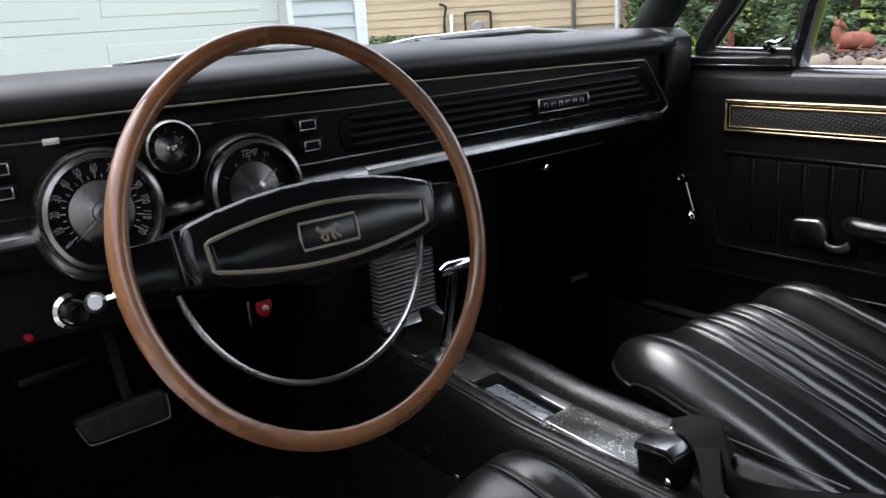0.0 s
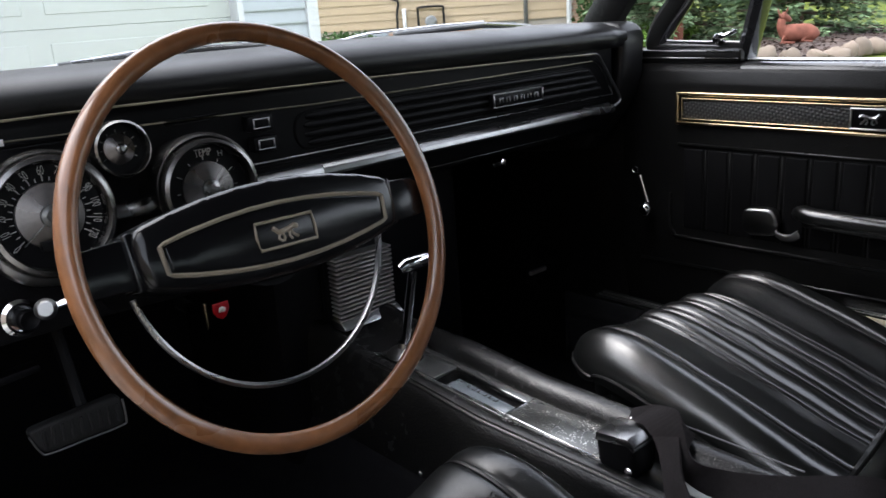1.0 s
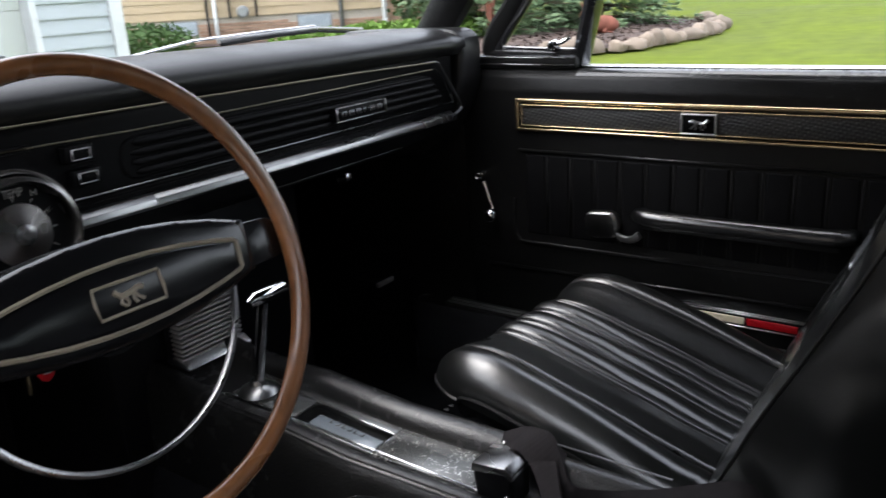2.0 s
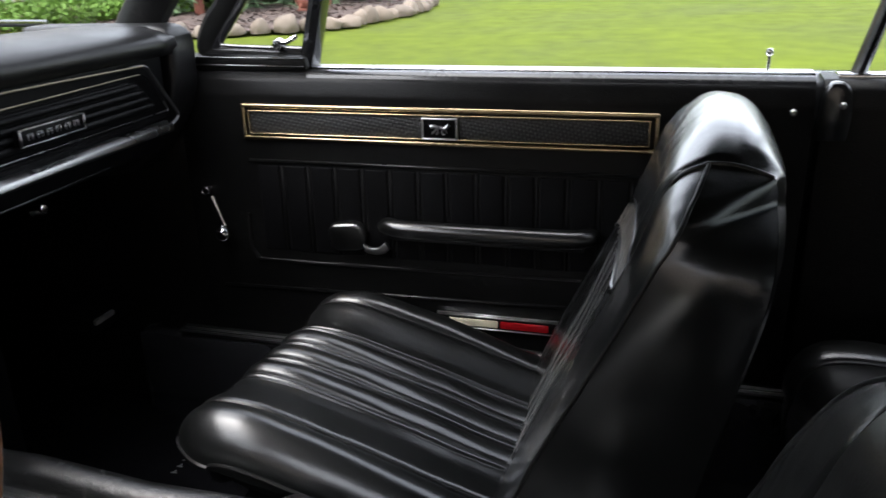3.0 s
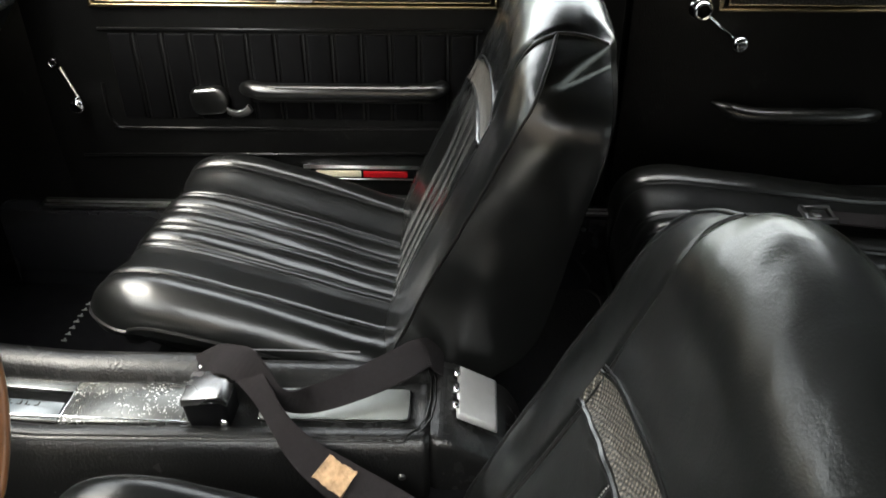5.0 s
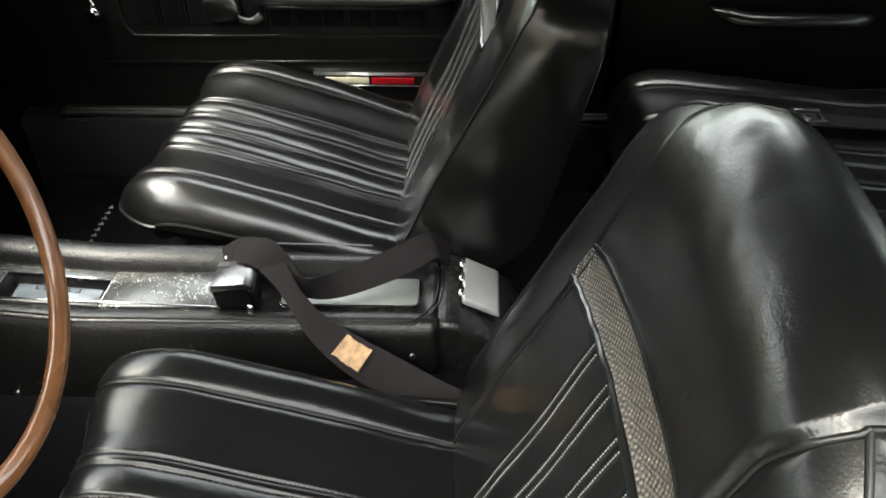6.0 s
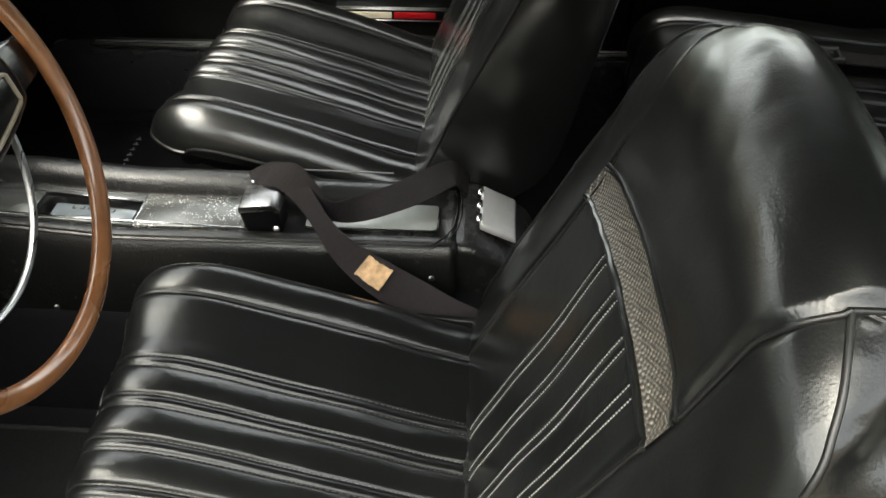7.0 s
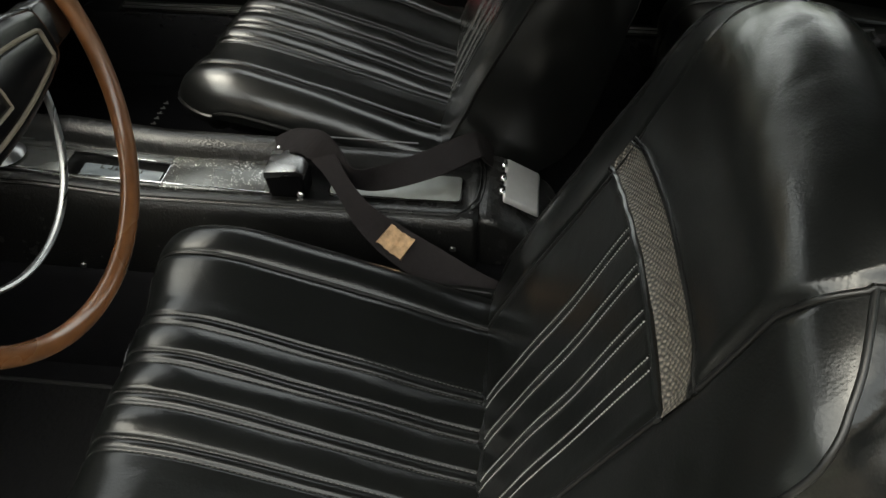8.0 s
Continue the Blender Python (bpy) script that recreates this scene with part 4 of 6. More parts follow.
def bucket_seat(cx, label, pad, vinyl):
    seat = thing("bucket_seat", label, "car seat", (cx, -0.3, FLOOR_Z), group="front seats")
    us = across(SEAT_W, 170)
    pad.mesh(cx, "cushion", vinyl, seat, us, "pleated black vinyl cushion")
    cols = sorted(set([round(0.25 * math.sin(math.pi / 2 * k / 34), 4) * sg for k in range(35) for sg in (-1, 1)] + [round(0.105 * (2 * k / 120 - 1), 4) for k in range(121)] + [sg * (0.12 + 0.13 * k / 40) for k in range(41) for sg in (-1, 1)]))
    back = BACK.mesh(cx, "backrest", vinyl, seat, cols, "black vinyl backrest with a crowned head roll")
    top = pad.run(lambda y, z, ny, nz: nz > 0.15 or (ny > 0.3 and z > 0.48))
    for s in (-SEAM, SEAM):
        part("piping", tube([pad.at(cx, s, i, 0.0015) for i in top], 0.0027, 6), PIPING, seat)
    if pad is CUSHION_WORN:
        # dull thread showing along the channels
        sewn = pad.run(lambda y, z, ny, nz: nz > 0.4)
        for c in PAIRS:
            for o in (-0.0075, 0.0075):
                vv, ff = [], []
                for a, b in zip(sewn, sewn[1:]):
                    p, q = pad.at(cx, c + o, a, 0.0006), pad.at(cx, c + o, b, 0.0006)
                    n = max(1, round((q - p).length / 0.0058))
                    for k in range(n):
                        e, f = p.lerp(q, k / n), p.lerp(q, (k + 0.55) / n)
                        w, up, j = Vector((0.0005, 0, 0)), Vector((0, 0, 0.0008)), len(vv)
                        vv += [e - w, e + w, f + w, f - w, (e + f) / 2 + up]
                        ff += [(j, j + 1, j + 4), (j + 1, j + 2, j + 4), (j + 2, j + 3, j + 4), (j + 3, j, j + 4)]
                raw("stitching", vv, ff, THREAD, seat, "", False)
    # welt round the edge of the cushion
    edge = pad.run(lambda y, z, ny, nz: nz > -0.05)
    edge = edge if pad.prof[edge[0]][0] < pad.prof[edge[-1]][0] else edge[::-1]
    welt = [pad.at(cx, -SEAT_W, i) for i in edge] + [pad.at(cx, u, edge[-1]) for u in us[1:-1]] + [pad.at(cx, SEAT_W, i) for i in edge[::-1]]
    part("piping", tube(welt, 0.003, 6), PIPING, seat)
    rise = BACK.run(lambda y, z, ny, nz: ny > -0.2 and 0.455 < z < 0.9055)
    for s in (-1, 1):
        line = []
        for i in rise:
            z = BACK.prof[i][1]
            line.append(BACK.at(cx, s * BACK.column(seam_x(z), z), i, 0.0012))
        part("piping", tube(line, 0.0024, 10), PIPING, back)
        edge_line = [BACK.at(cx, s * 0.25, i, 0.0005) for i in rise]
        part("piping", tube(edge_line, 0.0024, 10), PIPING, back)
        # the head roll's cover ends along the top of the side panel
        a, c = BACK.ends
        part("piping", tube([BACK.at(cx, s * 0.25, i, 0.0005) for i in range(a, c + 1, 3)], 0.0024, 10), PIPING, back)
    face = BACK.run(lambda y, z, ny, nz: ny > 0.3 and 0.455 < z < 0.88)

    def on_back(u, z, out):
        """A point of the front face at a height, between two profile steps."""
        zs = [BACK.prof[i][1] for i in face]
        j = min(range(len(face) - 1), key=lambda q: abs((zs[q] + zs[q + 1]) / 2 - z))
        w = (z - zs[j]) / (zs[j + 1] - zs[j])
        return BACK.at(cx, BACK.column(u, zs[j]), face[j], out).lerp(BACK.at(cx, BACK.column(u, zs[j + 1]), face[j + 1], out), w)

    # woven band under the head roll, set a little below the padding
    bu = [-0.160 + 0.320 * k / 40 for k in range(41)]
    rows = 7
    vs = [on_back(u, band_z(u) - 0.002 + (band_h(u) + 0.003) * k / (rows - 1), o) for o in (0.0022, -0.004) for u in bu for k in range(rows)]
    top_n = len(bu) * rows
    fs = [(j * rows + i, j * rows + i + 1, (j + 1) * rows + i + 1, (j + 1) * rows + i) for j in range(len(bu) - 1) for i in range(rows - 1)]
    fs += [tuple(top_n + i for i in q[::-1]) for q in fs]
    raw("woven_band", vs, fs, SEATMESH, back, "woven silver mesh band")
    for o in (0.000, 0.0055):
        part("piping", tube([on_back(u, band_z(u) + band_h(u) + 0.001 + o, 0.0012) for u in bu], 0.0017, 6), PIPING, back)
    part("band_welt", tube([on_back(u, band_z(u) - 0.005, 0.0012) for u in bu], 0.0034, 8), vinyl, back)
    # double stitching down the channels
    for k in STITCH_U:
        for o in (-0.0060, 0.0060):
            u = k + o
            z0, z1, n = 0.47, band_z(u) - 0.006, 84
            vv, ff = [], []
            for q in range(n):
                a = on_back(u, z0 + (z1 - z0) * q / n, 0.0012)
                b = on_back(u, z0 + (z1 - z0) * (q + 0.62) / n, 0.0012)
                w = Vector((0.0006, 0, 0))
                up = Vector((0, 0.0011, 0.0004))
                j = len(vv)
                vv += [a - w, a + w, b + w, b - w, (a + b) / 2 + up]
                ff += [(j, j + 1, j + 4), (j + 1, j + 2, j + 4), (j + 2, j + 3, j + 4), (j + 3, j, j + 4)]
            raw("stitching", vv, ff, STITCH, back, "", False)
    part("seat_frame", box((cx - 0.2, -0.5, 0.30), (cx + 0.2, -0.08, 0.43), 0.02), DARK, seat)
    for sx in (-0.17, 0.17):
        part("seat_rail", box((cx + sx - 0.02, -0.56, FLOOR_Z), (cx + sx + 0.02, -0.05, 0.31), 0.006), DARK, seat)
    return seat


PX, QX = 0.380, -0.365
bucket_seat(PX, "glossy black vinyl passenger bucket seat with pleated centre", CUSHION, VINYL)
dseat = bucket_seat(QX, "satin black vinyl driver's bucket seat, creased and pleated", CUSHION_WORN, VINYL_WORN)
dseat.location.y -= 0.104   # the driver's seat is slid further back

# rear seat
rear = thing("rear_seat", "black pleated vinyl rear bench seat with lap belt", "car seat", (0.02, -1.3, FLOOR_Z))
REAR_C = Pad([(-1.40, 0.495), (-1.2, 0.515), (-1.0, 0.538), (-0.875, 0.550), (-0.815, 0.528), (-0.795, 0.46), (-0.80, 0.36), (-0.84, 0.30), (-1.2, 0.29), (-1.42, 0.31)], 0.265, 0.05, 6, relief=cushion_relief)
REAR_B = Pad([(-1.33, 0.48), (-1.40, 0.62), (-1.47, 0.80), (-1.51, 0.88), (-1.56, 0.90), (-1.61, 0.87), (-1.60, 0.7), (-1.55, 0.5), (-1.45, 0.44)], 0.29, 0.04, 6)
for cx in (0.37, -0.31):
    REAR_C.mesh(cx, "cushion", VINYL, rear, across(0.265, 48))
    REAR_B.mesh(cx, "backrest", VINYL, rear, across(0.29, 24))
    rim = REAR_C.run(lambda y, z, ny, nz: nz > 0.1 or (ny > 0.3 and z > 0.4))
    for s in (-0.25, -0.165, 0.165, 0.25):
        part("piping", tube([REAR_C.at(cx, s, i, 0.001) for i in rim], 0.003, 6), PIPING, rear)


# ---- dashboard ----
dash = thing("dashboard", "black padded dashboard with chrome strips and round gauges", "dashboard", (0.02, 0.3, 0.8))
DY = 0.20


def pad_top(x):
    return 1.008 - 0.019 * max(0.0, x)


def sweep_x(section, xs):
    """A closed section, given per x, swept across the car."""
    rows = [section(x) for x in xs]
    m = len(rows[0])
    v = [(x, y, z) for x, row in zip(xs, rows) for y, z in row]
    f = [(j * m + i, (j + 1) * m + i, (j + 1) * m + (i + 1) % m, j * m + (i + 1) % m) for j in range(len(xs) - 1) for i in range(m)]
    f += [tuple(range(m)), tuple((len(xs) - 1) * m + i for i in range(m))[::-1]]
    return v, f


def pad_section(x):
    t = pad_top(x)
    b = 0.962 - 0.012 * (x + 0.4)
    e = 1 - smooth01(0.60, 0.70, abs(x - 0.02))
    return [(0.56, t - 0.015), (0.40, t - 0.002), (0.30, t + 0.002 * e), (0.25, t - 0.001), (0.218, t - 0.008), (0.200, t - 0.018), (0.196, t - 0.03), (0.202, b + 0.002), (0.21, b), (0.30, b), (0.56, b)]


v, f = sweep_x(pad_section, [-0.66 + 1.29 * k / 30 for k in range(31)])
raw("padded_top", v, f, DASHTOP, dash, "padded black dash top")
part("end_pad", prism([(0.50, 0.995), (0.225, 0.9965), (0.203, 0.985), (0.196, 0.965), (0.198, 0.90), (0.215, 0.85), (0.25, 0.80), (0.30, 0.74), (0.50, 0.72)], 0.616, 0.690, "x", 0.014, 4), DASHTOP, dash, "rounded padded dash end")
part("fascia", prism([(DY + 0.02, 0.97), (DY + 0.012, 0.95), (DY + 0.012, 0.845), (DY + 0.04, 0.80), (0.34, 0.795), (0.36, 0.97)], -0.66, 0.60, "x", 0.003), DARK, dash)
part("lower_lip", prism([(DY + 0.005, 0.832), (DY + 0.03, 0.80), (DY + 0.055, 0.785), (0.34, 0.79), (0.34, 0.832)], -0.64, 0.60, "x", 0.004), DASHPAD, dash)
part("chrome_line", tube([(-0.64, DY - 0.002, 0.963), (-0.36, DY - 0.002, 0.962), (-0.03, DY - 0.002, 0.957), (0.32, DY - 0.002, 0.950), (0.53, DY - 0.002, 0.944)], 0.0017, 6), DIMGOLD, dash)
part("gold_line", tube([(-0.64, DY + 0.006, 0.944), (-0.50, DY + 0.006, 0.940), (-0.09, DY + 0.006, 0.930), (0.53, DY + 0.006, 0.931)], 0.0012, 6), DIMGOLD, dash, "thin aged gold line")
strip_sec = [(DY - 0.004, 0.830), (DY - 0.007, 0.834), (DY - 0.005, 0.842), (DY + 0.002, 0.847), (DY + 0.012, 0.848), (DY + 0.012, 0.830)]
for x0, x1 in ((-0.235, -0.0925), (-0.092, 0.585), (-0.40, -0.342), (-0.64, -0.53)):
    part("chrome_strip", prism(strip_sec, x0, x1, "x", 0.001), PEWTER, dash, "satin chrome strip")
for z, rr in ((0.8635, 0.0012), (0.8585, 0.0008), (0.8545, 0.0008)):
    part("chrome_line", tube([(-0.235, DY + 0.006, z), (0.59, DY + 0.006, z)], rr, 6), PEWTER if rr > 0.001 else DASHPAD, dash)
part("chrome_line", tube([(-0.64, DY + 0.008, 0.863), (-0.53, DY + 0.008, 0.861)], 0.001, 6), PEWTER, dash)
end = catmull([(0.50, DY, 0.9445), (0.535, DY, 0.943), (0.552, DY, 0.928), (0.580, DY, 0.893), (0.606, DY, 0.860), (0.605, DY, 0.848), (0.585, DY, 0.840)], 5)
part("end_trim", tube(end, 0.0028, 6), DULL, dash, "dull chrome end moulding")
end = catmull([(0.53, DY + 0.004, 0.931), (0.548, DY + 0.004, 0.920), (0.585, DY + 0.004, 0.872), (0.588, DY + 0.004, 0.8635)], 5)
part("end_trim", tube(end, 0.0012, 6), PEWTER, dash)
part("passenger_panel", prism([(-0.098, 0.868), (-0.112, 0.871), (-0.121, 0.880), (-0.124, 0.896), (-0.121, 0.911), (-0.112, 0.920), (-0.098, 0.923), (0.50, 0.924), (0.53, 0.915), (0.565, 0.878), (0.56, 0.870)], DY + 0.008, DY + 0.02, "y", 0.004, 3), DASHPAD, dash)
for k in range(4):
    z = 0.8785 + k * 0.0122
    x0, x1 = -0.112 + 0.004 * abs(k - 1.5), 0.556 - k * 0.011
    xs = [x0, x0 + 0.003, x0 + 0.010, x0 + 0.022, x1 - 0.022, x1 - 0.008, x1 - 0.002, x1]
    part("rib", tube([(x, DY + 0.007, z) for x in xs], [0.0008, 0.003, 0.0048, 0.0056, 0.0056, 0.0048, 0.003, 0.0008], 10), DASHPAD, dash)
part("badge", box((0.250, DY - 0.007, 0.880), (0.373, DY + 0.004, 0.903), 0.0015), DARK, dash, "dark name badge with silver bars")
frame_bm = merge(box((0.250, DY - 0.009, 0.9015), (0.373, DY - 0.006, 0.903)), box((0.250, DY - 0.009, 0.880), (0.373, DY - 0.006, 0.8815)), box((0.250, DY - 0.009, 0.8815), (0.252, DY - 0.006, 0.9015)), box((0.371, DY - 0.009, 0.8815), (0.373, DY - 0.006, 0.9015)))
part("badge_frame", frame_bm, BRUSHED, dash)
part("badge_bars", merge(*[box((0.2635 + k * 0.0175 + o, DY - 0.0085, 0.8875), (0.2635 + k * 0.0175 + o + 0.0022, DY - 0.0065, 0.8955)) for k in range(6) for o in (0, 0.0075)], *[box((0.2635 + k * 0.0175, DY - 0.0085, 0.8940), (0.2635 + k * 0.0175 + 0.0097, DY - 0.0065, 0.8957)) for k in range(6)]), BRUSHED, dash)
for sx, z in ((-0.181, 0.917), (-0.177, 0.889), (-0.556, 0.918), (-0.556, 0.892)):
    sw = part("switch", box((sx - 0.018, DY - 0.004, z - 0.010), (sx + 0.018, DY + 0.014, z + 0.010), 0.002), DARK, dash)
    part("switch_frame", merge(box((sx - 0.012, DY - 0.006, z + 0.0052), (sx + 0.012, DY - 0.003, z + 0.0066)), box((sx - 0.012, DY - 0.006, z - 0.0066), (sx + 0.012, DY - 0.003, z - 0.0052)), box((sx - 0.012, DY - 0.006, z - 0.0052), (sx - 0.0106, DY - 0.003, z + 0.0052)), box((sx + 0.0106, DY - 0.006, z - 0.0052), (sx + 0.012, DY - 0.003, z + 0.0052))), PEWTER, sw)


def ink(text, at, size, right, up, material, parent, name="numeral", slim=1.0):
    """Raised flat lettering, turned into a mesh."""
    cu = bpy.data.curves.new("txt", "FONT")
    cu.body = text
    cu.size = size
    cu.align_x, cu.align_y = "CENTER", "CENTER"
    tmp = bpy.data.objects.new("txt", cu)
    scene.collection.objects.link(tmp)
    me = bpy.data.meshes.new_from_object(tmp.evaluated_get(bpy.context.evaluated_depsgraph_get()))
    bpy.data.objects.remove(tmp)
    bpy.data.curves.remove(cu)
    r, u = Vector(right).normalized(), Vector(up).normalized()
    for q in me.vertices:
        q.co = Vector(at) + r * q.co.x * slim + u * q.co.y
    return link_mesh(name, me, material, parent, "", False)


def gauge(c, r, name, label, ticks, a0, a1, needle):
    """A deep round dial: bezel ring, face, centre disc, ticks and needle. Angles run clockwise from straight up."""
    ax = Vector((0, -1, 0.10)).normalized()
    rt = Vector((1, 0, 0))
    up = rt.cross(-ax).normalized() * -1
    up = up if up.z > 0 else -up
    c = Vector(c)
    g = part(name, lathe([(r * 1.06, -0.05), (r * 1.10, -0.004), (r * 1.08, 0.006), (r * 1.0, 0.008), (r * 0.95, 0.003), (r * 0.93, -0.012)], c, ax, 48), BEZEL, dash, label)
    part("dial_face", lathe([(0, -0.010), (r * 0.94, -0.010), (r * 0.94, -0.014)], c, ax, 40), DARK, g)
    disc = part("centre_disc", lathe([(r * 0.2, -0.001), (r * 0.35, -0.004), (r * 0.59, -0.0075), (r * 0.60, -0.010)], Vector(), ax, 48), TURNED, g, "turned metal disc")
    disc.location += c
    part("centre_cap", lathe([(0, 0.005), (r * 0.09, 0.005), (r * 0.12, 0.002), (r * 0.2, 0.001), (r * 0.23, -0.003)], c, ax, 24), PEWTER, g)
    tb = []
    for k in range(ticks):
        a = radians(a0 + (a1 - a0) * k / (ticks - 1))
        d = rt * math.sin(a) + up * math.cos(a)
        tb.append(tube([c + ax * -0.009 + d * r * 0.63, c + ax * -0.009 + d * r * (0.75 if k % 2 == 0 else 0.70)], 0.0006, 4))
    part("scale_marks", merge(*tb), INK, g)
    a = radians(needle)
    d = rt * math.sin(a) + up * math.cos(a)
    part("needle", tube([c + ax * 0.001, c + ax * -0.002 + d * r * 0.72], 0.0007, 4), PEWTER, g)
    return g, ax, rt, up


SPEEDO = (-0.468, 0.150, 0.862)
g, ax, rt, up = gauge(SPEEDO, 0.0595, "speedometer", "round speedometer with white numerals", 25, -125, 125, -128)
for k in range(13):
    a = radians(-125 + 250 * k / 12)
    d = rt * math.sin(a) + up * math.cos(a)
    ink(str(k * 10), Vector(SPEEDO) + ax * -0.0085 + d * 0.0485, 0.0135, rt * math.cos(a) - up * math.sin(a), d, INK, g, slim=0.55)
part("odometer", box((-0.486, 0.146, 0.826), (-0.450, 0.156, 0.836), 0.001), DARK, g)
g, ax, rt, up = gauge((-0.285, 0.150, 0.855), 0.056, "temperature_gauge", "round temperature and fuel gauge", 9, -120, 120, 60)
ink("TEMP", Vector((-0.285, 0.15, 0.855)) + ax * -0.006 + up * 0.044, 0.013, rt, up, INK, g, slim=0.7)
ink("H", Vector((-0.285, 0.15, 0.855)) + ax * -0.006 + up * 0.040 + rt * 0.022, 0.010, rt, up, INK, g)
gauge((-0.378, 0.165, 0.918), 0.0295, "small_gauge", "small round dial", 9, -120, 120, 70)
pod, n_pod = [], 24
for k in range(n_pod + 1):
    a = math.pi * (1.04 + 0.92 * k / n_pod)
    s = math.sin(math.pi * k / n_pod) ** 0.6
    for rr, dy in ((0.0655, 0.0), (0.0655 + 0.012 * s, 0.006), (0.0655 + 0.017 * s, 0.022), (0.0655 + 0.012 * s, 0.05)):
        pod.append((SPEEDO[0] + rr * math.cos(a), SPEEDO[1] + dy, SPEEDO[2] + rr * math.sin(a)))
raw("gauge_pod", pod, [(k * 4 + i, k * 4 + i + 1, k * 4 + i + 5, k * 4 + i + 4) for k in range(n_pod) for i in range(3)], PEWTER, dash, "brushed housing under the dial")
part("gauge_hood", merge(lathe([(0.066, 0.06), (0.070, 0.0), (0.068, -0.008), (0.065, -0.006)], (-0.468, 0.16, 0.862), (0, 1, -0.1), 40), lathe([(0.065, 0.06), (0.068, 0.0), (0.066, -0.006), (0.063, -0.004)], (-0.285, 0.16, 0.855), (0, 1, -0.1), 40)), BEZEL, dash)
for x0, x1, z0, z1 in ((-0.305, -0.236, 0.9300, 0.9375), (-0.49, -0.42, 0.930, 0.938)):
    part("vent_slot", merge(box((x0, DY + 0.002, z0), (x1, DY + 0.016, z0 + 0.0015)), box((x0, DY + 0.002, z1 - 0.0015), (x1, DY + 0.016, z1)), box((x0, DY + 0.009, z0), (x1, DY + 0.016, z1))), DASHPAD, dash)
part("paper_tag", box((-0.506, DY - 0.004, 0.9365), (-0.489, DY - 0.002, 0.9435)), WHITEISH, dash, "small white paper tag")
part("lower_seam", tube([(0.10, DY + 0.0265, 0.7985), (0.45, DY + 0.0265, 0.8005)], 0.0009, 6), DULL, dash)
part("glove_box_knob", lathe([(0, 0.022), (0.006, 0.021), (0.008, 0.016), (0.007, 0.008), (0.009, 0)], (0.325, 0.268, 0.768), (0, -1, 0.2), 16), CHROME, dash, "chrome glove box knob")
knob = part("light_switch", lathe([(0.021, 0), (0.021, 0.008), (0.017, 0.012), (0.0145, 0.011), (0.0145, 0.006), (0, 0.006)], (-0.512, 0.2, 0.748), (0.1, -1, 0.1), 24), CHROME, dash, "chrome headlamp knob")
part("knob_core", lathe([(0.010, 0.004), (0.010, 0.020), (0.012, 0.024), (0.012, 0.032), (0.010, 0.035), (0, 0.030)], (-0.512, 0.2, 0.748), (0.1, -1, 0.1), 20), DARK, knob)
part("warning_knob", lathe([(0.0055, 0), (0.0055, 0.006), (0.004, 0.009), (0, 0.010)], (-0.553, 0.24, 0.716), (0.1, -1, 0.1), 18), ENAMEL, dash, "small red warning knob")
part("brake_release", prism([(-0.566, 0.634), (-0.48, 0.641), (-0.48, 0.651), (-0.566, 0.646)], 0.295, 0.32, "y", 0.003), DARK, dash, "black parking brake release bar")
part("underdash", box((-0.64, 0.24, 0.70), (-0.16, 0.70, 0.80), 0.02), CARPET, dash)
part("heater_box", box((-0.12, 0.34, 0.30), (0.30, 0.72, 0.79), 0.03), DARK, dash)


# ---- steering ----
WC = Vector((-0.358, -0.130, 0.862))
WT, WY = 0.298, 0.055   # tilt of the wheel and slight slew of the column
W_AX = Vector((math.sin(WY) * math.cos(WT), -math.cos(WY) * math.cos(WT), math.sin(WT)))
W_R = Vector((math.cos(WY), math.sin(WY), 0))
W_UP = W_AX.cross(W_R).normalized()
wheel = thing("steering_wheel", "wood-rimmed steering wheel with wide black padded hub", "steering wheel", WC)


def on_wheel(u, v, w=0.0):
    return WC + W_R * u + W_UP * v + W_AX * w


RIM = 0.1851
part("rim", tube([on_wheel(RIM * math.cos(2 * math.pi * k / 96), RIM * math.sin(2 * math.pi * k / 96)) for k in range(96)], 0.0090, 16, closed=True), WOOD, wheel, "worn walnut-coloured rim")


def wheel_prism(outline, w0, w1, bevel, seg=3):
    bm = prism(outline, w0, w1, "z", bevel, seg)
    m = Matrix((W_R, W_UP, W_AX)).transposed().to_4x4()
    m.translation = WC
    return moved(bm, m)


WR = radians(-1.5)   # the wheel is turned a little


def turn_uv(u, v):
    return u * math.cos(WR) - v * math.sin(WR), u * math.sin(WR) + v * math.cos(WR)


